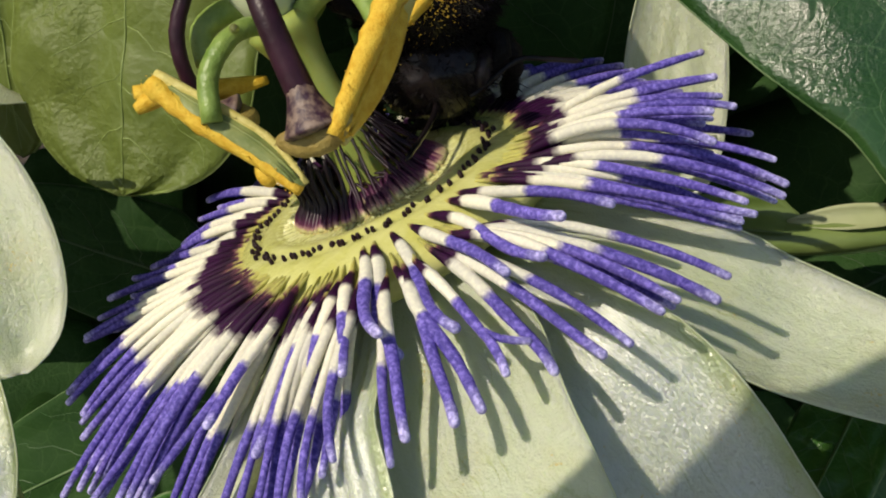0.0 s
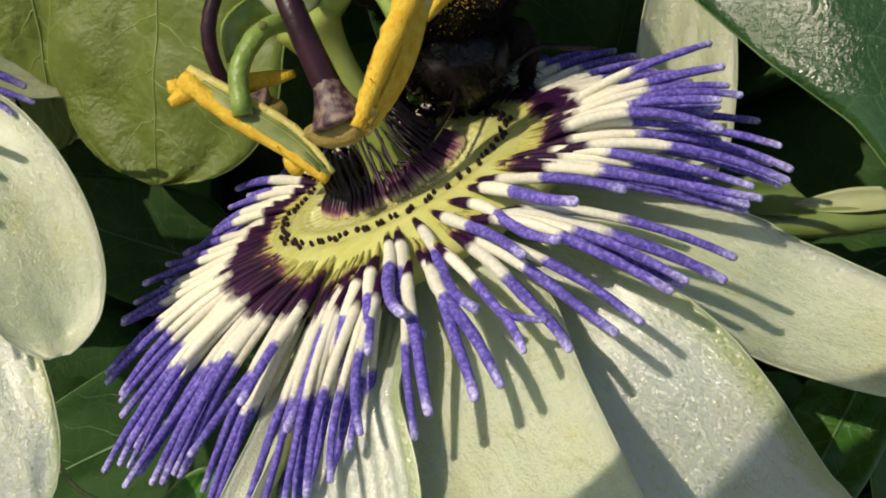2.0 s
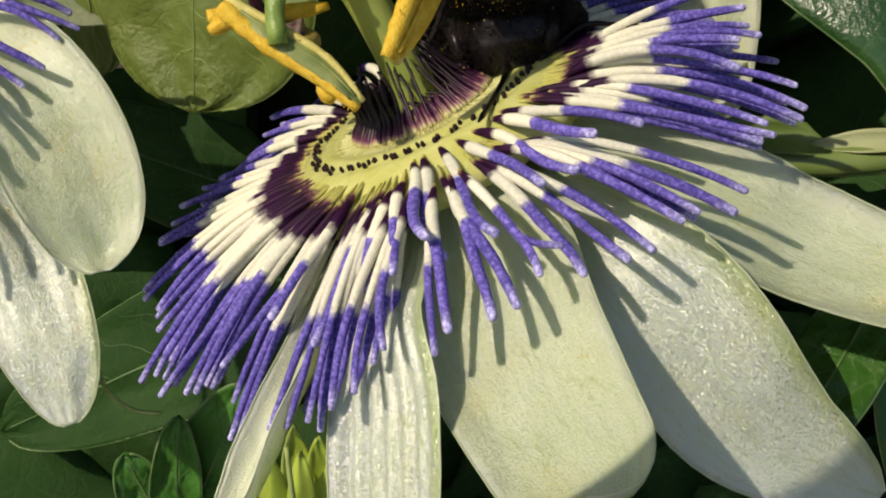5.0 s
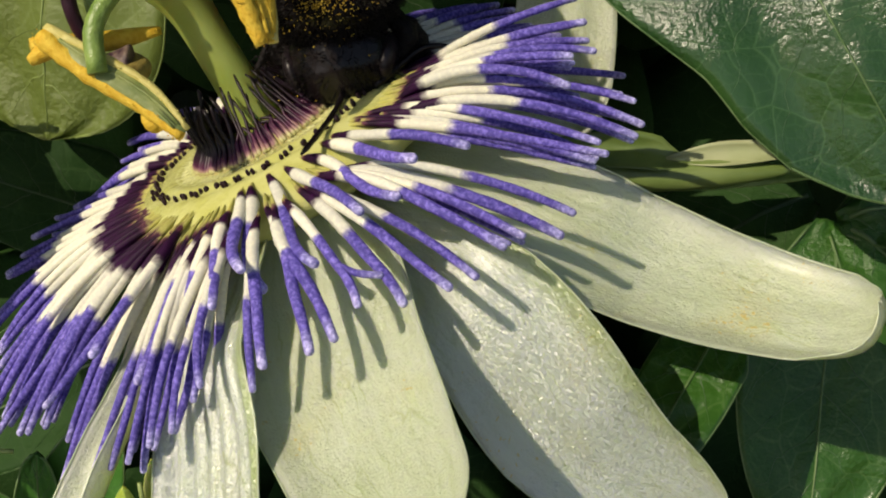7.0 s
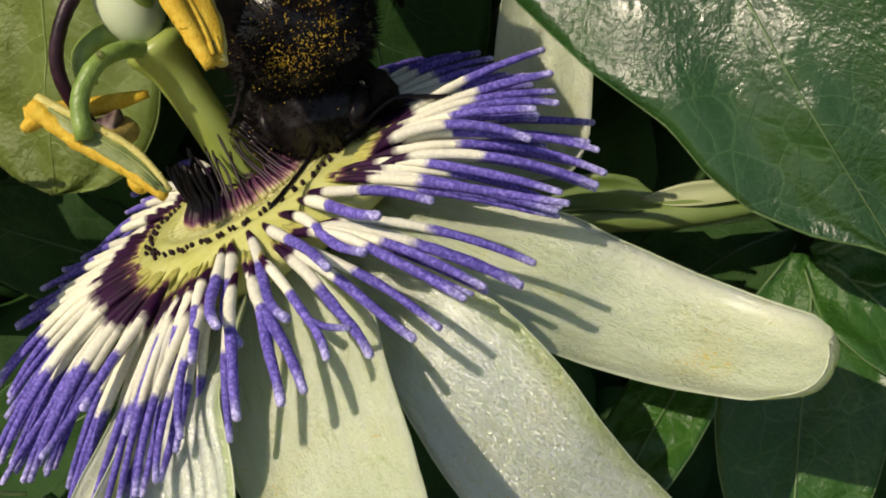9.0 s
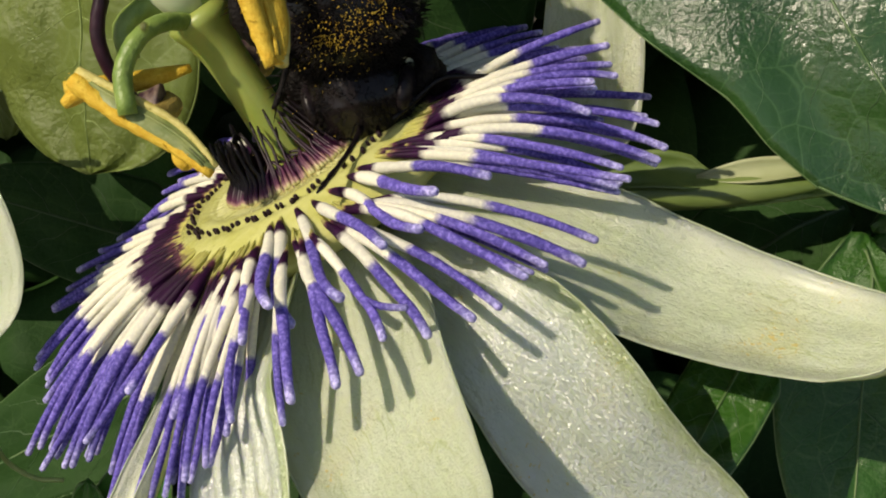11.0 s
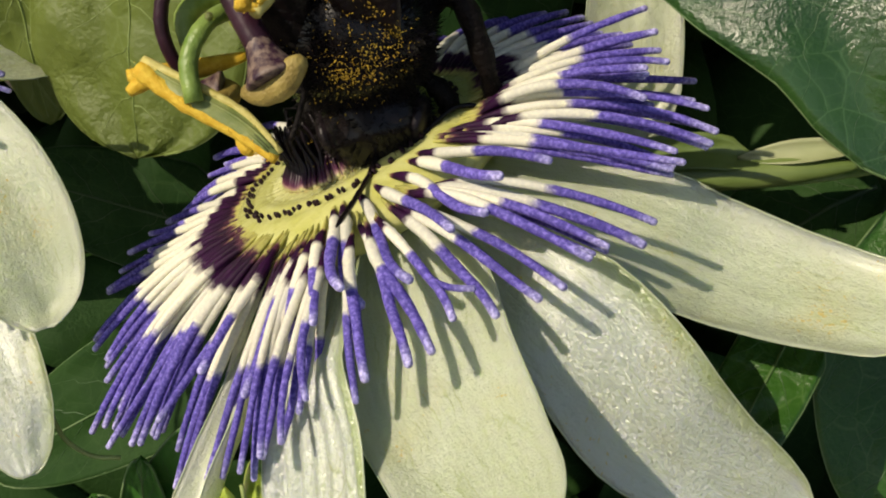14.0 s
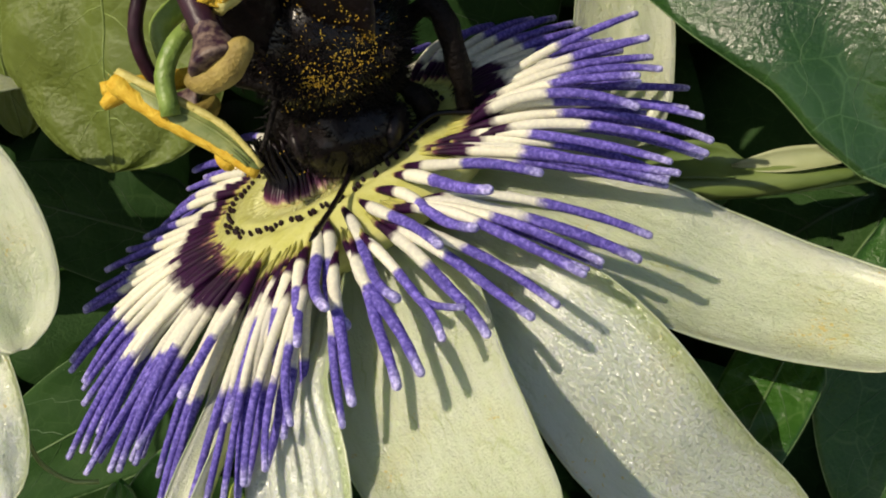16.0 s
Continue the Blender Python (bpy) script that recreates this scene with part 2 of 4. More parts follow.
BUD = plain_material("bud_green", [(0.3, (0.30, 0.42, 0.045)), (0.7, (0.44, 0.52, 0.09))], 150, 0.3, 0.2, Subsurface_Weight=0.15)
BUD_DULL = plain_material("bract_green", [(0.3, (0.085, 0.14, 0.03)), (0.7, (0.16, 0.22, 0.065))], 160, 0.4, 0.3)
RIM = plain_material("petal_rim", [(0.3, (0.46, 0.52, 0.30)), (0.7, (0.58, 0.63, 0.42))], 300, 0.24, 0.25, 0.0002, Subsurface_Weight=0.3)
BRACT = plain_material("bract_pale", [(0.3, (0.24, 0.29, 0.13)), (0.7, (0.36, 0.39, 0.22))], 160, 0.4, 0.3)
TENDRIL = plain_material("tendril_green", [(0.3, (0.25, 0.33, 0.10)), (0.7, (0.36, 0.42, 0.16))], 300, 0.5)
SOIL = plain_material("soil", [(0.3, (0.03, 0.022, 0.014)), (0.7, (0.07, 0.05, 0.033))], 30, 0.95, 0.8, 0.01)


# ---- mesh helpers (all in centimetres) ----
def made(name, verts, faces, uvs=None):
    me = bpy.data.meshes.new(name)
    me.from_pydata([tuple(CM * q for q in v) for v in verts], [], faces)
    if uvs is not None:
        layer = me.uv_layers.new(name="UVMap")
        for loop in me.loops:
            layer.data[loop.index].uv = uvs[loop.vertex_index]
    me.polygons.foreach_set("use_smooth", [True] * len(me.polygons))
    me.update()
    return me


def part(name, shape, mat, parent, label="", kind=""):
    """One mesh object under a thing or under a part of it."""
    ob = new(name, made(name, *shape))
    ob.data.materials.append(mat)
    ob.parent = parent
    return tagged(ob, label, kind=kind)


def thing(name, m, label, category, group=""):
    ob = new(name)
    ob.empty_display_size = 0.005
    ob.matrix_world = m
    return tagged(ob, label, category, group)


def join(*shapes):
    verts, faces, uvs = [], [], []
    for shape in shapes:
        at = len(verts)
        verts += list(shape[0])
        faces += [tuple(i + at for i in fc) for fc in shape[1]]
        uvs += list(shape[2]) if len(shape) > 2 and shape[2] is not None else [(0.5, 0.5)] * len(shape[0])
    return verts, faces, uvs


def bezier(points, count):
    """Points along a smooth line through the given ones."""
    pts = [Vector(p) for p in points]
    pts = [pts[0] * 2 - pts[1]] + pts + [pts[-1] * 2 - pts[-2]]
    spans = len(pts) - 3
    out = []
    for i in range(count):
        s = i / (count - 1) * spans
        k = min(int(s), spans - 1)
        t = s - k
        a, b, c, d = pts[k:k + 4]
        out.append(0.5 * ((2 * b) + (c - a) * t + (2 * a - 5 * b + 4 * c - d) * t * t + (3 * b - a - 3 * c + d) * t ** 3))
    return out


def tube(line, radii, sides=8, flat=1.0, us=None, twist=0.0):
    """A closed tube along a line; radii per point; flat squeezes it along its second axis."""
    n = len(line)
    verts, uvs, faces = [], [], []
    side = None
    for i, p in enumerate(line):
        way = (line[min(i + 1, n - 1)] - line[max(i - 1, 0)]).normalized()
        if side is None:
            side = way.orthogonal().normalized() if twist == 0 else (Matrix.Rotation(twist, 3, way) @ way.orthogonal()).normalized()
        side = (side - way * side.dot(way)).normalized()
        other = way.cross(side)
        for k in range(sides):
            a = 2 * math.pi * k / sides
            verts.append(p + radii[i] * (math.cos(a) * side + math.sin(a) * other * flat))
            uvs.append(((us[i] if us else i / (n - 1)), k / sides))
    for i in range(n - 1):
        for k in range(sides):
            k2 = (k + 1) % sides
            faces.append((i * sides + k, i * sides + k2, (i + 1) * sides + k2, (i + 1) * sides + k))
    faces.append(tuple(range(sides - 1, -1, -1)))
    faces.append(tuple((n - 1) * sides + k for k in range(sides)))
    return [tuple(v) for v in verts], faces, uvs


def rounded(n, r0, r1, mid=None):
    """Radii that run from r0 over mid to r1 and close round at both ends."""
    out = []
    for i in range(n):
        t = i / (n - 1)
        r = r0 + (r1 - r0) * t if mid is None else (r0 * (1 - t) * (1 - 2 * t) + mid * 4 * t * (1 - t) + r1 * t * (2 * t - 1))
        out.append(max(r, 0.002))
    return out


def ball(centre, size, turn=None, rings=10, sides=16, lump=0.0, seed=0):
    verts, faces = [], []
    rot = turn or Matrix.Identity(3)
    for i in range(1, rings):
        th = math.pi * i / rings
        for k in range(sides):
            ph = 2 * math.pi * k / sides
            p = Vector((math.sin(th) * math.cos(ph), math.sin(th) * math.sin(ph), math.cos(th)))
            if lump:
                p *= 1 + lump * noise.noise(p * 2.3 + Vector((seed * 7.1, 0, 0)))
            verts.append(tuple(Vector(centre) + rot @ Vector((p.x * size[0], p.y * size[1], p.z * size[2]))))
    top, bottom = len(verts), len(verts) + 1
    verts.append(tuple(Vector(centre) + rot @ Vector((0, 0, size[2]))))
    verts.append(tuple(Vector(centre) + rot @ Vector((0, 0, -size[2]))))
    for i in range(rings - 2):
        for k in range(sides):
            k2 = (k + 1) % sides
            faces.append((i * sides + k, (i + 1) * sides + k, (i + 1) * sides + k2, i * sides + k2))
    for k in range(sides):
        k2 = (k + 1) % sides
        faces.append((top, k, k2))
        faces.append((bottom, (rings - 2) * sides + k2, (rings - 2) * sides + k))
    return verts, faces, [(0.5, 0.5)] * len(verts)


def polar(ang, r, h):
    a = radians(ang)
    return Vector((r * math.cos(a), r * math.sin(a), h))


def blade(line, widths, up, cup, thick, across=9, hood=0.0, wave=0.0, seed=0, roll=0.0, ripple=0.0, ribs=0.0):
    """A thin curved blade with two faces: line, half widths, the way its upper face looks, how far the edges rise (cup), and a hood at the tip."""
    n = len(line)
    full = max(widths)
    verts, uvs, faces = [], [], []
    for layer in (0, 1):
        for i, p in enumerate(line):
            way = (line[min(i + 1, n - 1)] - line[max(i - 1, 0)]).normalized()
            side = way.cross(up).normalized()
            face = side.cross(way).normalized()
            t = i / (n - 1)
            for k in range(across):
                s = 2 * k / (across - 1) - 1
                lift = cup * s * s * widths[i] + hood * max(0.0, (t - 0.8) / 0.2) ** 2
                lift += wave * noise.noise(Vector((t * 3.1 + seed * 5.3, s * 1.4, seed)))
                lift += (roll * max(0.0, (abs(s) - .5) / .5) ** 2 + hood * 1.2 * s * s * max(0.0, (t - .7) / .3)) * (widths[i] / full) ** 1.5
                lift += ribs * math.cos(22.0 * s) * widths[i] / full + ripple * noise.noise(Vector((t * 9.0 + seed, s * 4.0, seed * 1.7)))
                rim = 1 - 0.85 * s ** 8
                q = p + side * (s * widths[i]) + face * (lift - layer * thick * rim)
                verts.append(tuple(q))
                uvs.append((0.5 + 0.5 * s, t * 3))
    m = n * across
    for i in range(n - 1):
        for k in range(across - 1):
            a = i * across + k
            faces.append((a, a + 1, a + across + 1, a + across))
            faces.append((m + a, m + a + across, m + a + across + 1, m + a + 1))
        for k in (0, across - 1):
            a, b = i * across + k, (i + 1) * across + k
            faces.append((a, b, m + b, m + a) if k == 0 else (a, m + a, m + b, b))
    for i in (0, n - 1):
        for k in range(across - 1):
            a = i * across + k
            faces.append((a, m + a, m + a + 1, a + 1) if i == 0 else (a, a + 1, m + a + 1, m + a))
    return verts, faces, uvs


def on_blade(line, widths, up, cup, wave, seed, t, s, over=0.0, ripple=0.0):
    """The place on a blade's upper face at t along it and s across it."""
    n = len(line)
    f = min(max(t, 0.0), 0.999) * (n - 1)
    i = int(f)
    p = line[i].lerp(line[i + 1], f - i)
    w = widths[i] + (widths[i + 1] - widths[i]) * (f - i)
    way = (line[min(i + 1, n - 1)] - line[max(i - 1, 0)]).normalized()
    side = way.cross(up).normalized()
    face = side.cross(way).normalized()
    lift = cup * s * s * w + wave * noise.noise(Vector((t * 3.1 + seed * 5.3, s * 1.4, seed))) + ripple * noise.noise(Vector((t * 9.0 + seed, s * 4.0, seed * 1.7)))
    return p + side * (s * w) + face * (lift + over)


def at_plan(x=0, y=0, z=0):
    return Matrix.Translation((x * CM, y * CM, z * CM + HEIGHT))


# ---- passion flower ----
AXIS_U, AXIS_V, AXIS_N = Vector((0.899, 0.0, 0.438)), Vector((0.0563, 0.9917, -0.1155)), Vector((-0.4345, 0.1285, 0.8915))


def flower_frame(x, y, z, turn=0.0):
    m = Matrix((AXIS_U, AXIS_V, AXIS_N)).transposed().to_4x4() @ Matrix.Rotation(radians(turn), 4, "Z")
    return at_plan(x, y, z) @ m


BACK_PETAL = [(28, 1.0, -.5), (33, 1.7, -1.15), (34.6, 2.36, -1.2), (33.2, 2.62, -.86), (33.4, 2.96, -.35), (32.6, 3.4, .43)]


def filament(parent, tip_ang, r, h, skew=0.0, start=1.24, dark=0.2, white=0.55, arch=0.12, width=0.042, curl=0.0, slim=0.62, seed=0):
    """One thread of the corona: a green root on the nectary, then a dark, a white and a blue stretch; dark and white are where those end."""
    rng = random.Random(seed)
    width *= rng.uniform(.88, 1.12)
    a, b = polar(tip_ang + skew, start, -.05 - .35 * max(0.0, start - 1.2)), polar(tip_ang, r, h)
    root = polar(tip_ang + skew * 1.1, max(1.03, start - .20), -.060 - .30 * max(0.0, start - 1.3))
    side = Vector((0, 0, 1)).cross(b - a).normalized()
    sway, late = rng.uniform(-.025, .025), rng.uniform(-.03, .03)
    n = 19
    line, radii, us = [root, root.lerp(a, .5) + Vector((0, 0, .004))], [width * .22, width * .34], [0.0, 0.03]
    for i in range(n):
        t = i / (n - 1)
        line.append(a.lerp(b, t) + Vector((0, 0, arch * 4 * t * (1 - t))) + side * (sway * 4 * t * (1 - t) + late * math.sin(6.3 * t) + curl * max(0.0, (t - .75) / .25) ** 2))
        w = width * (.46 + .54 * min(1, t / .20) ** .8) * (1.06 - (1.06 - slim) * max(0.0, (t - .3) / .7))
        radii.append(w * (1 + rng.uniform(-.07, .07)))
        us.append(.06 + .15 * t / dark if t < dark else .21 + .30 * (t - dark) / (white - dark) if t < white else .51 + .49 * (t - white) / (1 - white))
    end = (line[-1] - line[-2]).normalized() * radii[-1]
    last, thick = line[-1], radii[-1]
    for out, thin in ((.35, .9), (.7, .66), (.9, .25)):
        line.append(last + end * out), radii.append(thick * thin), us.append(1.0)
    return part("corona_filament", tube(line, radii, 9, us=us), CORONA, parent)


# threads of the corona: angle, reach and height of the tip, turn back to the root, reach of the root, ends of the dark and white stretches, arch
RIGHT = [(9, 2.63, -0.21, -11, 1.31, 0.16, 0.53, 0.07), (3, 2.61, -0.34, -5, 1.29, 0.16, 0.57, 0.05), (-1, 2.59, -0.43, -12, 1.33, 0.18, 0.59, 0.12), (-7, 2.65, -0.41, -12, 1.37, 0.16, 0.51, 0.14),
         (-11, 2.53, -0.34, -9, 1.32, 0.21, 0.54, 0.11), (-18, 2.55, -0.42, -4, 1.32, 0.22, 0.55, 0.17), (6, 2.71, -0.9, -15, 1.28, 0.16, 0.56, 0.09), (-8, 2.77, -0.86, -14, 1.35, 0.18, 0.56, 0.13),
         (-12, 2.81, -0.97, -14, 1.32, 0.19, 0.44, 0.19), (-17, 2.82, -0.95, -13, 1.42, 0.24, 0.56, 0.19), (-21, 2.64, -0.84, -13, 1.17, 0.2, 0.45, 0.14), (-23, 2.69, -0.92, -16, 1.22, 0.17, 0.39, 0.06),
         (-24, 2.6, -0.93, -12, 1.15, 0.18, 0.44, 0.11)]
SIDE = [(-35, 2.67, -1.01, -22, 1.5, 0.13, 0.6, 0.15), (-39, 2.68, -1.05, -20, 1.5, 0.12, 0.59, 0.15), (-44, 2.57, -0.93, -17, 1.5, 0.14, 0.54, 0.16), (-48, 2.64, -0.86, -15, 1.5, 0.13, 0.52, 0.15),
        (-53, 2.51, -0.97, -13, 1.5, 0.15, 0.52, 0.11), (-58, 2.51, -0.92, -9, 1.5, 0.16, 0.48, 0.08), (-63, 2.43, -0.86, -6, 1.5, 0.15, 0.48, 0.04), (-69, 2.38, -0.73, -5, 1.5, 0.11, 0.45, 0.04),
        (-76, 2.49, -0.81, -1, 1.5, 0.14, 0.38, 0.05), (-79, 2.49, -0.81, 0, 1.5, 0.15, 0.43, 0.05), (-87, 2.56, -0.73, 5, 1.5, 0.16, 0.47, 0.08)]
FRONT = [(-90, 2.5, -0.89, 6, 1.5, 0.22, 0.56, 0.09), (-101, 2.3, -1.02, 13, 1.5, 0.26, 0.6, 0.07), (-98, 2.51, -0.72, 9, 1.5, 0.27, 0.6, 0.1), (-104, 2.67, -0.89, 14, 1.5, 0.23, 0.62, 0.06),
         (-107, 2.74, -0.92, 14, 1.5, 0.21, 0.6, 0.09), (-113, 2.69, -1.13, 17, 1.48, 0.19, 0.55, 0.12), (-111, 2.79, -0.99, 12, 1.45, 0.19, 0.58, 0.09), (-117, 2.74, -1.07, 15, 1.42, 0.18, 0.56, 0.08),
         (-120, 2.77, -1.06, 15, 1.4, 0.17, 0.55, 0.05), (-131, 2.75, -1.17, 21, 1.36, 0.18, 0.57, 0.08), (-134, 2.78, -1.21, 22, 1.36, 0.18, 0.58, 0.09)]
LEFT = [(-126, 2.68, -0.57, 11, 1.36, 0.22, 0.53, -0.02), (-138, 2.77, -0.85, 19, 1.34, 0.23, 0.44, 0.13), (-141, 2.81, -0.86, 19, 1.31, 0.24, 0.46, 0.11), (-147, 2.95, -0.85, 21, 1.27, 0.21, 0.43, 0.04),
        (-151, 2.9, -0.77, 21, 1.24, 0.23, 0.55, 0.16), (-154, 3.04, -0.81, 21, 1.21, 0.23, 0.56, 0.15), (-160, 2.72, -0.59, 21, 1.16, 0.27, 0.58, 0.06), (-164, 2.73, -0.56, 21, 1.14, 0.28, 0.61, 0.09),
        (-164, 2.7, -0.51, 16, 1.14, 0.28, 0.62, 0.12), (-168, 2.8, -0.44, 13, 1.14, 0.25, 0.64, 0.1), (-172, 2.81, -0.42, 11, 1.14, 0.24, 0.62, 0.08)]
UPPER = [(-179, 2.66, -0.22, 13, 1.14, 0.26, 0.71, 0), (180, 2.6, -0.18, 9, 1.14, 0.25, 0.68, 0), (174, 2.58, -0.17, 11, 1.14, 0.24, 0.69, 0), (168, 2.59, -0.13, 12, 1.14, 0.23, 0.56, 0),
         (165, 2.43, -0.1, 11, 1.14, 0.23, 0.57, 0), (158, 2.41, -0.14, 13, 1.14, 0.24, 0.59, 0.01), (155, 2.3, -0.15, -3, 1.26, 0.2, 0.56, 0.07), (149, 2.38, -0.16, -1, 1.28, 0.21, 0.6, 0.07),
         (144, 2.29, -0.05, -5, 1.27, 0.13, 0.58, 0.05), (140, 2.21, 0.07, -8, 1.32, 0.18, 0.55, 0.06)]
SHORT = [(-38, 2.13, -0.37, -10, 1.14, 0.18, 0.49, 0.06), (-50, 2.15, -0.19, -3, 1.14, 0.16, 0.49, 0.04), (-56, 2.09, -0.36, -6, 1.14, 0.21, 0.49, 0.04), (-62, 2.12, -0.29, -7, 1.16, 0.17, 0.45, 0.04),
         (-75, 2.08, -0.45, -1, 1.14, 0.11, 0.41, 0.02), (-85, 2.06, -0.45, 2, 1.19, 0.16, 0.44, 0.04), (-86, 2.12, -0.24, -1, 1.17, 0.16, 0.43, 0.02), (-94, 2.08, -0.41, 3, 1.34, 0.25, 0.54, 0.07),
         (-102, 2.03, -0.52, 7, 1.38, 0.22, 0.56, 0.07), (-112, 2.32, -0.68, 14, 1.36, 0.19, 0.41, 0.05), (-117, 2.36, -0.39, 7, 1.3, 0.32, 0.6, 0.03)]
BACK = [(68, 2.70, -.3), (61, 2.66, -.3), (52, 2.56, -.3), (43, 2.50, -.3), (34, 2.42, -.32), (29, 2.36, -.34), (76, 2.66, -.28), (84, 2.6, -.25), (93, 2.5, -.2), (103, 2.4, -.12), (114, 2.3, -.05), (126, 2.22, .03)]


def between(p, q, f):
    """A thread between two neighbours."""
    gap = (q[0] - p[0] + 180) % 360 - 180
    return (p[0] + gap * f, *(u + (v - u) * f for u, v in zip(p[1:], q[1:])))


def corona(flower):
    rng = random.Random(5)
    k = 0
    for rows, width, slim in ((RIGHT, .038, .74), (SIDE, .041, .76), (FRONT, .036, .72), (LEFT, .040, .66), (UPPER, .040, .68), (SHORT, .045, .80)):
        for ang, r, h, skew, start, dark, white, arch in rows:
            k += 1
            filament(flower, ang, r, h, skew, start + rng.uniform(-.03, .03), dark + rng.uniform(-.03, .03), white, arch, width, rng.uniform(-.06, .06), slim, k)
    filament(flower, -68.5, 2.30, -.68, -5, 1.5, .11, .48, .04, .036, .15, .76, 700)
    # the ranks between and below, which close the gaps
    for rows, fractions in ((RIGHT, (.5,)), (SIDE[:4], (.5,)), (FRONT[2:], (.5,)), (FRONT[-1:] + LEFT[1:], (.3, .65)), (LEFT[-1:] + UPPER, (.35, .7))):
        for p, q in zip(rows, rows[1:]):
            for f in fractions:
                k += 1
                ang, r, h, skew, start, dark, white, arch = between(p, q, f + rng.uniform(-.1, .1))
                filament(flower, ang, r * rng.uniform(.90, .97), h - rng.uniform(.02, .09), skew, start + rng.uniform(-.06, .10), dark + rng.uniform(-.07, .05), white * rng.uniform(.96, 1.08), arch - .03, .037, rng.uniform(-.05, .05), .66, k)
    for q in range(11):
        k += 1
        filament(flower, 8 + q * 3.2, rng.uniform(2.2, 2.45), -.50 + .012 * q, -9, 1.17 + rng.uniform(-.02, .04), .30 + rng.uniform(-.04, .04), .58, .06, .042, 0, .68, k)
    for ang, r, h in BACK + [(a + 4, q - .12, d - .08) for a, q, d in BACK]:
        k += 1
        filament(flower, ang, r, h, -8 if ang < 70 else 0, 1.18, .18 + rng.uniform(-.03, .03), .52 + rng.uniform(-.04, .04), rng.uniform(.06, .14), .040, rng.uniform(-.05, .05), .68, k)


def lathe(profile, sides=64, wobble=0.0, seed=0):
    verts, faces, uvs = [], [], []
    for i, (r, h) in enumerate(profile):
        for k in range(sides):
            a = 2 * math.pi * k / sides
            q = r * (1 + wobble * math.sin(k * 11 + i * 1.7 + seed))
            verts.append((q * math.cos(a), q * math.sin(a), h))
            uvs.append((k / sides, i / len(profile)))
    for i in range(len(profile) - 1):
        for k in range(sides):
            k2 = (k + 1) % sides
            faces.append((i * sides + k, i * sides + k2, (i + 1) * sides + k2, (i + 1) * sides + k))
    return verts, faces, uvs


def nectary(flower):
    part("nectary_disc", lathe([(0.02, -.02), (.3, -.02), (.5, -.02), (.58, -.02), (.66, -.022), (.74, -.014), (.82, .004), (.88, .006), (.92, -.012), (.96, -.03), (1.01, -.02),
                                (1.06, -.03), (1.12, -.05), (1.20, -.085), (1.30, -.15), (1.38, -.22), (1.41, -.30), (1.34, -.40), (1.2, -.46), (.9, -.5), (.3, -.5), (.02, -.5)], 144, 0.003), DISC, flower,
         "glossy yellow-green nectary disc")
    rng = random.Random(9)
    for k in range(98):
        a = k * 360 / 98 + rng.uniform(-1.6, 1.6)
        r = .965 + rng.choice((-.035, .0, .035)) * rng.uniform(.4, 1.3)
        p = polar(a, r, -.02)
        line = [p + Vector((0, 0, -.03)), p, p + Vector((0, 0, .012)), p + Vector((0, 0, .03)), p + Vector((0, 0, .042))]
        w = rng.uniform(.7, 1.15)
        part("corona_knob", tube(line, [.013 * w, .018 * w, .021 * w, .019 * w, .007], 7), KNOB, flower)
    # pale wet ridges of the trough inside the ring of knobs
    for k in range(110):
        a = k * 360 / 110 + rng.uniform(-1, 1)
        line = bezier([polar(a, .60, -.026), polar(a + rng.uniform(-1, 1), .75, -.020), polar(a, .89, .0)], 9)
        part("trough_ridge", tube(line, [.004, .011, .008, .015, .009, .016, .009, .012, .003], 8), TROUGH, flower)
    # beads of nectar that glint in the trough
    for k in range(72):
        a, r = k * 5 + rng.uniform(-2.5, 2.5), rng.uniform(.66, .85)
        turn = Matrix.Rotation(radians(a), 3, "Z")
        part("nectar_bead", ball(polar(a, r, -.018 + .03 * max(0.0, r - .72)), (rng.uniform(.018, .032), rng.uniform(.007, .011), rng.uniform(.010, .016)), turn, 6, 9), TROUGH, flower)
    # threads of the operculum: pale at the foot, dark above, leaning on the column, and upright like a brush on one side
    for k in range(104):
        a = k * 360 / 104 + rng.uniform(-1.5, 1.5)
        brush = 150 < a < 262
        tall = brush or rng.random() < .5
        lean, top = (rng.uniform(.36, .50), rng.uniform(.36, .50)) if brush else (rng.uniform(.22, .30), rng.uniform(.36, .54)) if tall else (rng.uniform(.40, .46), rng.uniform(.16, .22))
        line = bezier([polar(a, .625, -.012), polar(a, .57, .045), polar(a, .50, .12), polar(a + rng.uniform(-4, 4), lean * .6 + .21, .12 + (top - .12) * .5), polar(a + rng.uniform(-9, 9), lean, top)], 13)
        thick = (.016, .022, .024, .024, .023, .021, .020, .018, .016, .015, .015, .017, .008) if brush else (.016, .021, .021, .019, .017, .015, .014, .013, .012, .011, .011, .014, .007)
        us = [min(1.0, .62 * i / 6) if brush else i / 12 * (.8 if tall else .55) for i in range(13)]
        part("operculum_thread", tube(line, [w * rng.uniform(.9, 1.1) for w in thick], 7, us=us), INNER, flower)
    part("operculum", lathe([(.635, -.018), (.60, .008), (.555, .045), (.52, .085), (.48, .13), (.45, .13), (.48, .04), (.52, -.01)], 144, .02, 2), OPERCULUM, flower, "purple-streaked ring of the operculum")


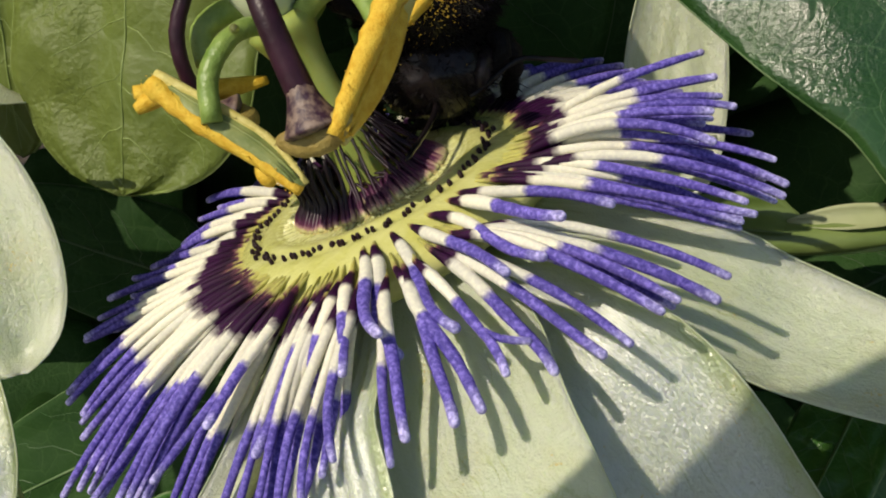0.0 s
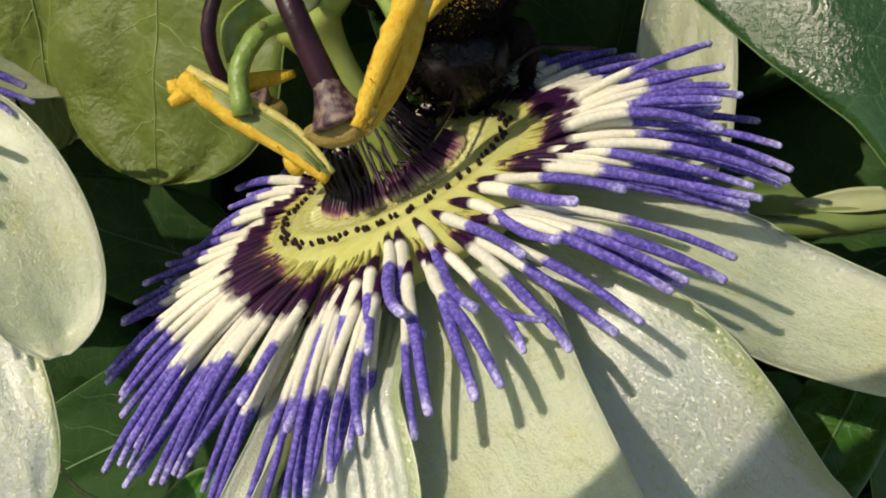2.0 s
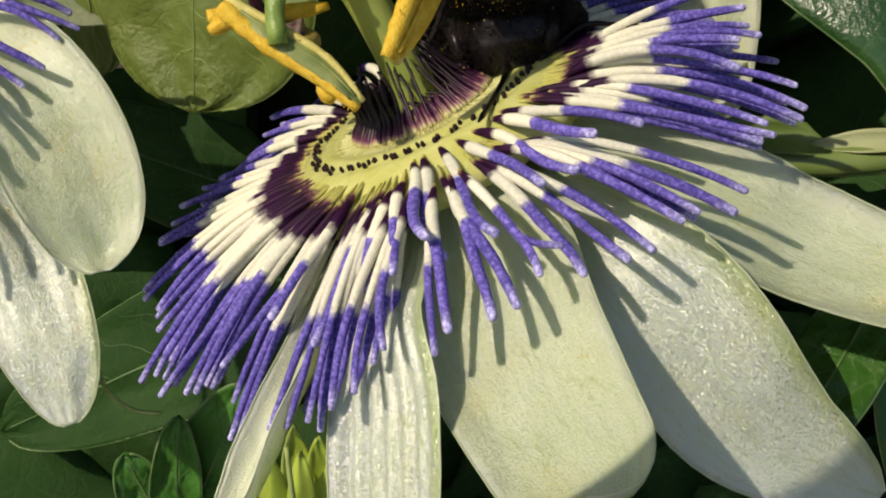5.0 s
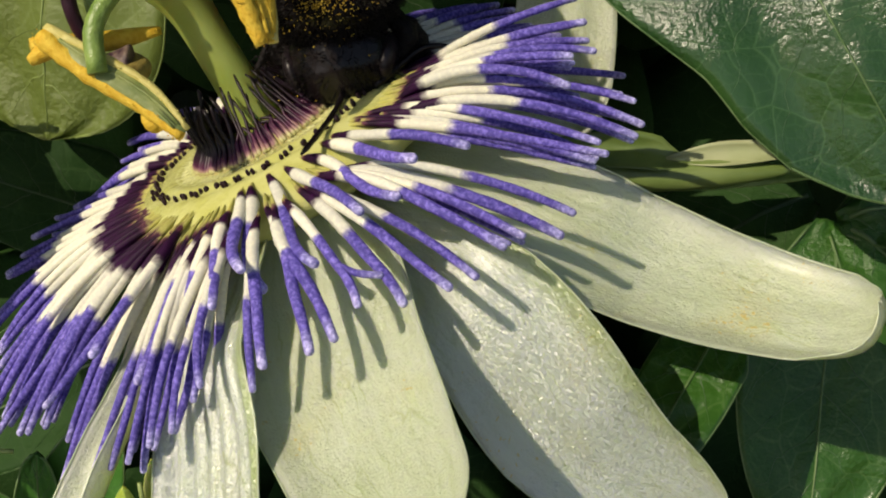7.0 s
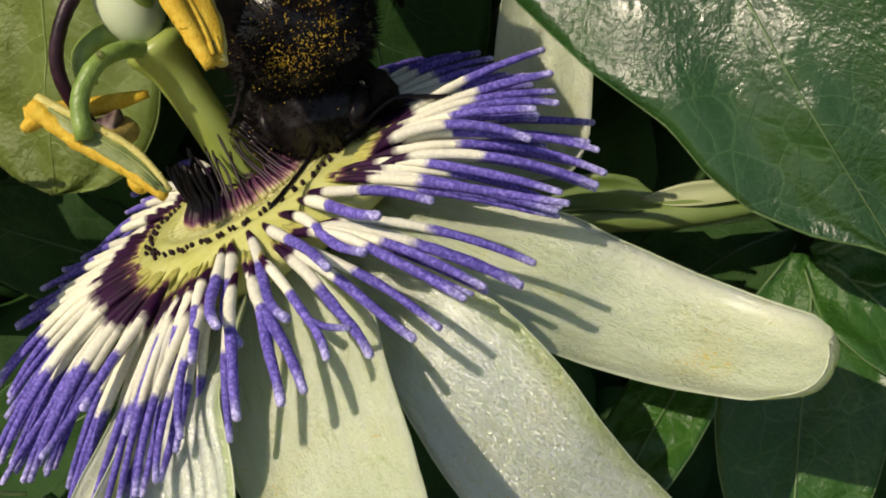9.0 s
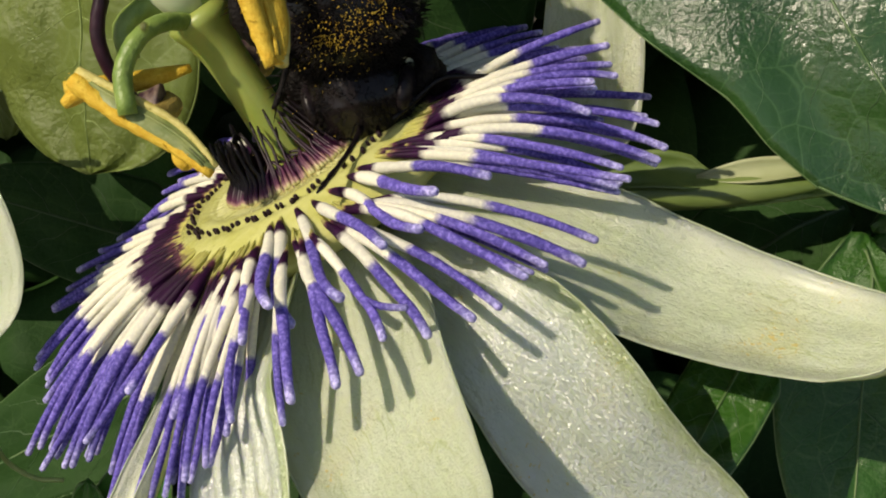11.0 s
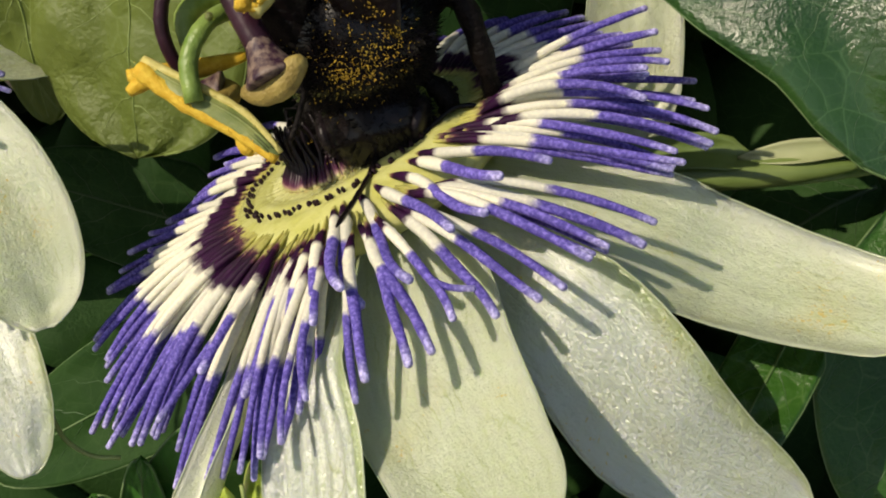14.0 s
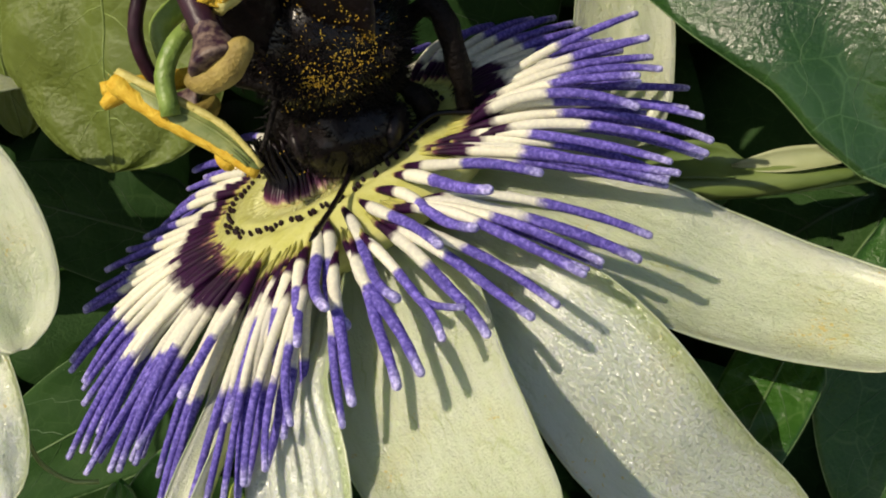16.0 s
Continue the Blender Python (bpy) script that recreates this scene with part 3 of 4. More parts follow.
def thread_material():
    m, sh, node, link = material("operculum_thread", 0.42)
    sh.inputs["Specular IOR Level"].default_value = 0.3
    sep = node("SeparateXYZ")
    link(node("TexCoord").outputs["UV"], sep.inputs[0])
    add = node("MapRange", in_1=0.3, in_2=0.7, in_3=-0.06, in_4=0.06)
    link(noise_at(node, link, 900, 3), add.inputs[0])
    along = node("Math", operation="ADD")
    link(sep.outputs[0], along.inputs[0])
    link(add.outputs[0], along.inputs[1])
    col = ramp(node, link, along.outputs[0], [(0.02, (0.50, 0.47, 0.22)), (0.09, (0.30, 0.16, 0.15)), (0.19, (0.075, 0.012, 0.045)), (0.38, (0.020, 0.004, 0.016)), (0.62, (0.007, 0.003, 0.006))])
    link(col, sh.inputs["Base Color"])
    return m


INNER = thread_material()


def operculum_material():
    m, sh, node, link = material("operculum", 0.5)
    sh.inputs["Specular IOR Level"].default_value = 0.2
    uv = node("TexCoord").outputs["UV"]
    mp = node("Mapping")
    mp.inputs["Scale"].default_value = (46, 0.6, 1)
    link(uv, mp.inputs[0])
    sep = node("SeparateXYZ")
    link(uv, sep.inputs[0])
    fade = node("MapRange", in_1=0.0, in_2=0.5, in_3=0.20, in_4=-0.16)
    link(sep.outputs[1], fade.inputs[0])
    add = node("Math", operation="ADD")
    link(noise_at(node, link, 3.0, 3, mp.outputs[0]), add.inputs[0])
    link(fade.outputs[0], add.inputs[1])
    fac = add.outputs[0]
    link(ramp(node, link, fac, [(0.40, (0.014, 0.002, 0.014)), (0.53, (0.06, 0.008, 0.045)), (0.66, (0.42, 0.36, 0.14))]), sh.inputs["Base Color"])
    return m


OPERCULUM = operculum_material()


def petal(flower, line, width, mat, cup=0.25, hood=0.0, label="", wave=0.05, seed=0, point=0.45, face=(0, 0, 1), ribs=0.0, roll=.055, profile=None):
    """A tepal of the flower: places along its middle, half width or a profile of half widths along it."""
    n = 30
    fine = bezier([polar(*p) for p in line], 201)
    run = np.concatenate([[0], np.cumsum([(fine[i + 1] - fine[i]).length for i in range(200)])])
    steps = [1 - (1 - i / (n - 1)) ** 1.7 for i in range(n)]
    pts = [fine[int(np.searchsorted(run, t * run[-1] - 1e-9))] for t in steps]
    widths = []
    for t in steps:
        if profile:
            soft = sum(float(np.interp(min(max(t + d, 0), 1), *zip(*profile))) for d in (-.05, -.025, 0, .025, .05)) / 5
            widths.append(max(.02, soft * math.sqrt(max(0.0, 1 - max(0.0, (t - .86) / .14) ** 2.4))))
            continue
        w = min(1.0, 0.42 + 1.35 * t) if t < .5 else 1.0
        end = max(0.0, (t - (1 - point)) / point)
        widths.append(width * w * max(0.03, math.sqrt(max(0.0, 1 - end ** 2.3))))
    out = Vector(pts[-1]) - Vector(pts[0])
    way = out.normalized()
    up = Vector(face) - way * way.dot(Vector(face))
    across = 45 if ribs else 21
    shape = blade(pts, widths, up.normalized(), cup, 0.05, across, hood, wave, seed, roll, .02, ribs)
    ob = part("petal", shape, mat, flower, label)
    for k in (0, across - 1):
        edge = [Vector(shape[0][i * across + k]) for i in range(n)]
        part("rim", tube(edge, [.004 + .003 * min(1, 4 * t) for t in steps], 7), RIM, ob, "thick glossy rim of the petal")
    return ob


def anther(stamen, a, b, face, wide=1.0, back=None, edges=(1.25, .7)):
    """A long anther that hangs from its stalk: a shallow green trough between two pollen edges, folded over at its upper end."""
    n = 18
    side = (b - a).cross(face).normalized()
    line = bezier([a, a.lerp(b, .35) - side * .02 + face * .02, a.lerp(b, .7) - side * .05, b], n)
    part("anther_back", tube(line, [wide * r for r in rounded(n, .05, .03, .10)], 10, .35, twist=.01), back or ANTHER, stamen, "green back of an anther")
    for s in (-.4, .45):
        ridge = [p + face * (.030 * wide) + side * s * .055 * wide for p in line[2:-1]]
        part("ridge", tube(ridge, [.012 * wide + .004 * noise.noise(Vector((i * 1.3, s, 2))) for i in range(n - 3)], 7, .6), back or ANTHER, stamen, "pale ridge of the anther")
    part("groove", tube([p + face * .024 * wide for p in line[2:-1]], rounded(n - 3, .004, .004, .010), 7, .4, twist=.01), GROOVE, stamen, "dark groove of the anther")
    for s, fat in zip((1, -1), edges):
        edge = [p + side * s * .085 * wide * math.sin(math.pi * (.12 + .76 * i / (n - 1))) - face * .012 for i, p in enumerate(line)]
        rng = random.Random(s + 7)
        part("pollen_sac", tube(edge, [fat * wide * r * rng.uniform(.88, 1.14) for r in rounded(n, .062, .034, .046)], 9), POLLEN if fat > 1 else POLLEN_EDGE, stamen, "yellow pollen edge of an anther")
        grains = [ball(edge[rng.randrange(0, n - 1)] + Vector((rng.gauss(0, 1), rng.gauss(0, 1), rng.gauss(0, 1))).normalized() * .045 * fat * wide, [rng.uniform(.004, .008)] * 3, None, 4, 6) for q in range(110)]
        part("pollen", join(*grains), POLLEN if fat > 1 else POLLEN_EDGE, stamen, "", "stuff")


def pollen_anther(stamen, a, b, width=.15):
    line = bezier([a, a.lerp(b, .5) + Vector((0, 0, -.04)), b], 14)
    part("anther", tube(line, rounded(14, width * .6, width * .4, width), 12, .6), POLLEN, stamen, "anther thick with yellow pollen")


def stigma(style, at, way, size):
    q = way.to_track_quat("Z", "Y").to_matrix()
    neck = bezier([at - way * .30 * size, at - way * .16 * size, at - way * .02 * size, at + way * .05 * size], 12)
    part("stigma_neck", tube(neck, [size * r for r in (.085, .092, .10, .112, .126, .144, .164, .184, .200, .208, .200, .15)], 20), STIGMA_NECK, style, "speckled purple neck of the stigma")
    curve = [at + q @ Vector((size * .21 * math.cos(a), 0, 0)) + way * size * (-.03 + .13 * math.sin(a)) for a in (math.pi * i / 15 for i in range(16))]
    rng = random.Random(4)
    part("stigma", tube(curve, [size * .095 * (.62 if i in (0, 15) else 1.0) * rng.uniform(.92, 1.08) for i in range(16)], 16), STIGMA, style, "tan lobed stigma")


def stalk(parent, name, points, r0, r1, mat, label=""):
    line = bezier(points, 14)
    return part(name, tube(line, [(r0 + (r1 - r0) * i / 13) * (1 + .07 * noise.noise(Vector((i * .9, r0 * 90, r1 * 40)))) for i in range(14)], 12), mat, parent, label)


def branch(flower, name, top, label):
    """An arm of the column, which turns about its joint at the top."""
    ob = new(name)
    ob.empty_display_size = 0.003
    ob.parent = flower
    ob.location = top * CM
    return tagged(ob, label)


flower = thing("passion_flower", flower_frame(-0.09, 0.726, -0.229), "blue and white passion flower with pale green petals, fully open", "flower", "passion flowers")
TOP = Vector((0.0, 0.0, 1.32))
part("column", tube(bezier([(.01, 0, -.1), (.01, 0, .3), (.0, 0, .8), (-.01, 0, 1.15), (-.02, 0, 1.42)], 18),
                    [.215, .205, .195, .185, .178, .172, .168, .166, .165, .166, .168, .172, .182, .198, .222, .25, .265, .20], 24), COLUMN, flower, "smooth green column of the flower")
part("ovary", ball((-.02, 0, 1.72), (.25, .25, .37)), OVARY, flower, "pale green egg-shaped ovary")
nectary(flower)
part("flower_stalk", tube(bezier([(0, 0, -.42), (.03, .1, -.9), (.15, .7, -1.5), (.3, 1.9, -2.1), (.4, 4.2, -2.4)], 20), [.13] + [.085] * 19, 10), STALK, flower, "green stalk of the flower")
petal(flower, [(-29, 1.0, -.42), (-27.6, 2.22, -1.41), (-25.6, 2.56, -1.80), (-25.2, 2.92, -2.06), (-24.8, 3.29, -2.29), (-25.2, 3.68, -2.45), (-25.8, 3.98, -2.49), (-25.9, 4.25, -2.44)], .58, PETAL, .08, .18, "pale green-white petal with a hooded tip", .03, 1, .5, (0, -.22, 1), roll=.12,
      profile=[(0, .25), (.2, .48), (.38, .60), (.52, .57), (.64, .525), (.75, .475), (.86, .42), (1, .34)])
petal(flower, [(-54, .9, -.62), (-51.5, 1.5, -.92), (-50.7, 1.98, -1.22), (-50.7, 2.24, -1.56), (-51, 2.40, -1.93), (-51, 2.54, -2.30), (-48.8, 2.66, -2.67), (-45, 2.81, -3.05), (-41.2, 3.00, -3.44)], .6, PETAL_WAXY, .08, .05, "waxy pale petal with a green edge", .03, 2, .55, (-.2, -.55, .85),
      profile=[(0, .2), (.2, .38), (.33, .48), (.45, .55), (.56, .58), (.67, .55), (.77, .46), (.89, .32), (1, .20)])
petal(flower, [(-74, 1.0, -.36), (-79, 1.64, -.87), (-80, 2.07, -1.16), (-78.8, 2.59, -1.45), (-78.1, 2.92, -1.58), (-77.6, 3.21, -1.68), (-77.7, 3.42, -1.73), (-78.4, 3.62, -1.75)], .65, PETAL, .08, .16, "broad pale green petal dusted with pollen", .03, 3, .36,
      profile=[(0, .34), (.15, .60), (.28, .69), (.45, .67), (.65, .61), (.77, .57), (.88, .53), (1, .46)])
petal(flower, [(-93, 1.0, -.36), (-98, 1.7, -.55), (-101.4, 2.12, -.74), (-101.5, 2.48, -1.14), (-102.6, 2.72, -1.42), (-103.6, 2.93, -1.69), (-104, 3.07, -1.87), (-104.4, 3.28, -2.12)], .45, PETAL_WAXY, .10, .1, "waxy pale petal with fine ridges", .03, 4, ribs=.014,
      profile=[(0, .20), (.25, .34), (.41, .40), (.58, .47), (.73, .49), (.86, .47), (.93, .42), (1, .34)])
petal(flower, [(-117, 1.0, -.40), (-118.5, 1.6, -.66), (-119.6, 2.07, -.84), (-120.7, 2.55, -1.03), (-121.5, 2.88, -1.21), (-122.4, 3.17, -1.38), (-123.8, 3.45, -1.5)], .17, PETAL, .6, .1, "narrow pale petal seen edge-on", .02, 5,
      profile=[(0, .12), (.4, .18), (.8, .18), (1, .14)])
petal(flower, [(95, 1.0, -.45), (95, 2.0, -.8), (95, 3.4, -1.3)], .6, PETAL, .15, 0, "pale petal behind the corona", .03, 7)
petal(flower, BACK_PETAL, .44, PETAL, .1, 0, "pale petal that bends up behind the corona", .03, 8, face=(-.1, -1, .3))

# stamens and style that stay still
arm = branch(flower, "stamen", TOP, "green stamen with a yellow-edged anther hanging down")
stalk(arm, "stamen_stalk", [Vector(p) - TOP for p in ((0, -.05, 1.30), (-.10, -.38, 1.48), (-.24, -.62, 1.50), (-.42, -.78, 1.36), (-.50, -.92, 1.10))], .070, .072, STALK)
part("droplet", ball(Vector((-.15, -.62, 1.55)) - TOP, (.035, .035, .035), None, 8, 10), DROPLET, arm, "clear droplet of nectar")
LEFT_END, RIGHT_END = Vector((-.80, -.70, 1.50)), Vector((-.13, -1.03, .48))
anther(arm, LEFT_END - TOP, RIGHT_END - TOP, Vector((.1, -.75, .55)).normalized())
part("pollen_sac", tube(bezier([LEFT_END + Vector((.10, .02, -.16)) - TOP, LEFT_END + Vector((-.04, .02, -.13)) - TOP, LEFT_END + Vector((-.20, -.02, -.14)) - TOP], 12), rounded(12, .04, .038, .072), 12), POLLEN, arm, "folded end thick with orange pollen")
part("pollen_sac", tube(bezier([Vector((-.36, -.86, .72)) - TOP, Vector((-.36, -.88, .62)) - TOP, Vector((-.32, -.90, .56)) - TOP], 8), rounded(8, .04, .05, .075), 9), POLLEN, arm, "yellow bulge of pollen")
arm = branch(flower, "stamen", TOP, "green stamen turned away, with a yellow anther")
stalk(arm, "stamen_stalk", [Vector(p) - TOP for p in ((-.05, .05, 1.30), (-.25, -.02, 1.58), (-.48, -.2, 1.58), (-.55, -.3, 1.36))], .11, .08, STALK)
pollen_anther(arm, Vector((-1.04, -.50, 1.44)) - TOP, Vector((-.31, .01, 1.04)) - TOP, .09)
OVARY_TOP = Vector((-.02, 0, 2.06))
pin = branch(flower, "style", OVARY_TOP, "dark purple style with a tan stigma")
stalk(pin, "style_stalk", [Vector(p) - OVARY_TOP for p in ((-.02, .0, 2.02), (-.26, -.25, 1.99), (-.55, -.41, 1.72), (-.66, -.45, 1.41), (-.66, -.40, 1.05))], .066, .05, STYLE)
stigma(pin, Vector((-.55, -.36, .95)) - OVARY_TOP, Vector((.75, .1, -.45)).normalized(), .90)

# style and stamen that the bee pushes about
front_style = branch(flower, "style", OVARY_TOP, "dark purple style with a tan lobed stigma")
stalk(front_style, "style_stalk", [Vector(p) - OVARY_TOP for p in ((-.02, -.02, 2.02), (.10, -.45, 2.0), (.165, -.85, 1.675), (.16, -.97, 1.29), (.16, -1.03, .98))], .075, .105, STYLE)
stigma(front_style, Vector((.15, -1.10, .84)) - OVARY_TOP, Vector((-.05, -.3, -.95)).normalized(), 1.0)
front_stamen = branch(flower, "stamen", TOP, "green stamen with a long yellow anther")
stalk(front_stamen, "stamen_stalk", [Vector(p) - TOP for p in ((.03, .04, 1.30), (.40, -.12, 1.46), (.66, -.40, 1.40), (.74, -.70, 1.18))], .095, .06, STALK)
anther(front_stamen, Vector((1.0, -.70, 1.34)) - TOP, Vector((.29, -1.20, .72)) - TOP, Vector((.745, -.48, -.47)).normalized(), 1.5, POLLEN, (1.15, .95))
arm = branch(flower, "stamen", TOP, "green stamen behind the column, with a yellow anther")
stalk(arm, "stamen_stalk", [Vector(p) - TOP for p in ((.05, .05, 1.30), (.5, .25, 1.5), (.9, .3, 1.45), (1.1, .2, 1.3))], .11, .08, STALK)
pollen_anther(arm, Vector((.84, -.20, 1.03)) - TOP, Vector((1.35, .45, 1.3)) - TOP, .085)
corona(flower)


# ---- carpenter bee ----
BEE_SIZE = 1.24


def carpenter_bee():
    rng = random.Random(3)
    moving = []
    bee = thing("carpenter_bee", at_plan(.4, 1.0, 1.2), "large black carpenter bee dusted with yellow pollen", "bee")
    bee.scale = (BEE_SIZE,) * 3
    part("thorax", ball((0, 0, 0), (.50, .48, .42), None, 18, 28, .07, 1), BEE, bee, "shiny black thorax with short fur")
    part("head", ball((0, .60, -.06), (.35, .30, .31), None, 18, 28, .08, 2), BEE, bee, "broad black head")
    for s in (-1, 1):
        part("eye", ball((s * .285, .63, -.05), (.075, .17, .20), Matrix.Rotation(s * .25, 3, "Z"), 10, 14), EYE, bee)
        line = bezier([(-.03, .74, .16), (-.01, .80, .35), (.03, .85, .64), (.08, .89, .98)] if s > 0 else [(-.22, .74, .16), (-.36, .66, .04), (-.52, .58, -.06), (-.70, .61, -.12), (-.90, .65, -.16)], 14)
        part("antenna", tube(line, [.022] * 4 + [(.019, .016)[i % 2] for i in range(9)] + [.008], 7), BEE, bee)
        part("mandible", tube(bezier([(s * .16, .82, -.22), (s * .13, .95, -.28), (s * .02, 1.0, -.3)], 6), [.07, .07, .06, .05, .04, .01], 8), BEE, bee)
        # legs: fore, middle, hind
        for k, (points, w) in enumerate((([(.30, .35, -.2), (.46, .55, -.18), (.42, .82, -.28), (.36, 1.0, -.40)], .06), ([(.38, .05, -.2), (.66, -.05, -.10), (.72, .40, -.12), (.68, .72, -.25), (.60, .80, -.32)], .06),
                                         ([(.35, -.3, -.3), (.54, -.58, -.36), (.60, -.25, -.5), (.56, .1, -.62)], .06))):
            if s > 0 and k == 1:
                points, w = [(.34, -.28, .24), (.48, -.22, .30), (.51, -.03, .35), (.42, .11, .33), (.28, .20, .32), (.36, .42, .39), (.41, .51, .44)], .052
            line = bezier([(s * x, y, z) for x, y, z in points], 16)
            leg = part("leg", tube(line, [w * (1.15 if 2 < i < 8 else .9 if i < 11 else .36) * (1 + .16 * (i % 2)) for i in range(15)] + [.015], 8), FUZZ, bee, "bristly black leg")
            if s < 0 and k == 1:
                moving.append(leg)
            hairs = []
            for q in range(130):
                i = rng.randrange(2, 14)
                way = Vector((rng.gauss(0, 1), rng.gauss(0, 1), rng.gauss(0, 1))).normalized()
                p = line[i].lerp(line[i + 1], rng.random()) + way * w * .7
                hairs.append(hair(p, (way + (line[i + 1] - line[i]).normalized() * .9).normalized(), rng.uniform(.05, .12), .007))
            part("bristles", join(*hairs), FUZZ, leg, "", "stuff")
        n = 16
        for reach, spread, wide, lift in ((1.75, .12, .20, .10), (1.25, .18, .14, .04)):
            line = bezier([(s * .26, .02, .28 + lift * .4), (.14 + s * (.20 + spread * .5), -.7, .36 + lift), (.38 + s * (.10 + spread * .5), -reach, .12 + lift)], n)
            widths = [max(.02, wide * math.sin(math.pi * min(1, .06 + .94 * i / (n - 1)) ** .8) + .03) for i in range(n)]
            part("wing", blade(line, widths, Vector((0, 0, 1)), .05, .012, 7, 0, .05, s), WING, bee, "smoky dark wing")
    seg = [(-.42, .34), (-.55, .47), (-.80, .50), (-1.05, .50), (-1.3, .45), (-1.52, .37), (-1.70, .24), (-1.80, .06)]
    line = [Vector((.065 * i, y, -.06 - .09 * i)) for i, (y, r) in enumerate(seg)]
    part("abdomen", tube(bezier(line, 24), [float(np.interp(i / 23 * 7, range(8), [r for y, r in seg])) * (1.02 if i % 3 else .965) for i in range(24)], 24, .86), BEE, bee, "shiny black abdomen")
    hairs = []
    for q in range(5600):
        way = Vector((rng.gauss(0, 1), rng.gauss(0, 1), rng.gauss(0, 1))).normalized()
        p = Vector((way.x * .50, way.y * .48, way.z * .42))
        hairs.append(hair(p * .98, (way + Vector((rng.gauss(0, .3), rng.gauss(0, .3) - .25, rng.gauss(0, .3)))).normalized(), rng.uniform(.04, .10), .006))
    for q in range(1200):
        way = Vector((rng.gauss(0, 1), rng.gauss(0, 1), rng.gauss(0, 1))).normalized()
        hairs.append(hair(Vector((way.x * .37, .60 + way.y * .27, -.06 + way.z * .31)), (way + Vector((0, .1, 0))).normalized(), rng.uniform(.03, .08), .005))
    part("fuzz", join(*hairs), FUZZ, bee, "black fur", "stuff")
    grains = []
    spots = [(-.45, -.52), (-.55, -.34), (-.40, -.70), (-.62, -.05), (-.48, .20), (-.28, .32), (-.08, .36), (.10, .30), (.12, -1.0), (-.05, -1.05), (-.35, .12)]
    for q in range(960):
        if rng.random() < .86:
            a, b = rng.choice(spots)
            spread = rng.choice((.06, .14, .26))
            a, b = a + rng.gauss(0, spread), b + rng.gauss(0, spread)
        else:
            a, b = rng.gauss(-.1, .55), rng.gauss(0, .55)
        p = Vector((math.sin(a) * math.cos(b), math.sin(b), math.cos(a) * math.cos(b)))
        p = Vector((p.x * .52, p.y * .50, p.z * .44)) * rng.uniform(1.0, 1.12)
        grains.append(ball(p, [.0022 + .0062 * rng.random() ** 3 for _ in range(3)], None, 3, 4))
    for q in range(14):
        p = Vector((rng.uniform(-.4, .4), .62 + rng.uniform(-.15, .22), .22 + rng.uniform(-.08, .06)))
        grains.append(ball(p, [rng.uniform(.003, .006)] * 3, None, 3, 4))
    part("pollen", join(*grains), POLLEN, bee, "grains of yellow pollen", "stuff")
    return bee, moving[0]


def hair(p, way, length, width):
    side = way.orthogonal().normalized() * width
    other = way.cross(side)
    b = [p + side, p - side * .5 + other * .87, p - side * .5 - other * .87, p + way * length]
    return [tuple(q) for q in b], [(0, 1, 3), (1, 2, 3), (2, 0, 3)], [(0, 0)] * 4


bee, bee_leg = carpenter_bee()


# ---- leaves ----
def leaf(name, base, tip, face, width, mat, label, cup=0.15, wave=0.10, bend=0.15, seed=0, blunt=.5, group="", lobes=None, veins=True, vein_mat=None, profile=None, edge_mat=None, ripple=.03):
    """A vine leaf; lobes are further fingers (tip, width) that spread from the same base."""
    base = Vector(base)
    ob = thing(name, at_plan(*base), label, "leaf", group)
    face = Vector(face).normalized()
    shapes = []
    for end, w in [(tip, width)] + (lobes or []):
        end = Vector(end) - base
        n = 44
        line = bezier([Vector((0, 0, 0)), end * .5 + face * bend, end], n)
        widths = []
        for i in range(n):
            t = i / (n - 1)
            s = min(1, .25 + 2.4 * t) if t < .32 else 1.0
            e = max(0.0, (t - (1 - blunt)) / blunt)
            widths.append(float(np.interp(t, *zip(*profile))) if profile else w * s * max(.015, math.sqrt(max(0, 1 - e ** 2.2))))
        shapes.append(blade(line, widths, face, cup, .03, 25, 0, wave, seed, 0, ripple))
        if veins:
            vm = vein_mat or VEIN
            def on(t, a, over=.004):
                return on_blade(line, widths, face, cup, wave, seed, t, a, over, ripple)
            part("midrib", tube([on(.02 + .95 * i / 23, 0) for i in range(24)], [.022 - .015 * i / 23 for i in range(24)], 6, .5), vm, ob)
            for q in range(6):
                t0 = .06 + q * .145
                for side in (-1, 1):
                    t1 = t0 + (.02 if side > 0 else .05)
                    pts = [on(t1 + .16 * d + .06 * d * d + .025 * noise.noise(Vector((d * 6, q * 1.7, side + seed))), side * d * .93 + .05 * noise.noise(Vector((d * 5, q * 3.1 + side, seed))), .002) for d in (j / 11 for j in range(12))]
                    part("vein", tube(pts, [.0065 - .0005 * j for j in range(12)], 5, .5), vein_mat or VEIN_FINE, ob)
            for side in (-1, 1):
                part("margin", tube([on(.03 + .955 * i / 39, side, -.012) for i in range(40)], [.012] * 40, 6), edge_mat or vm, ob)
    part("blade", join(*shapes), mat, ob)
    return ob


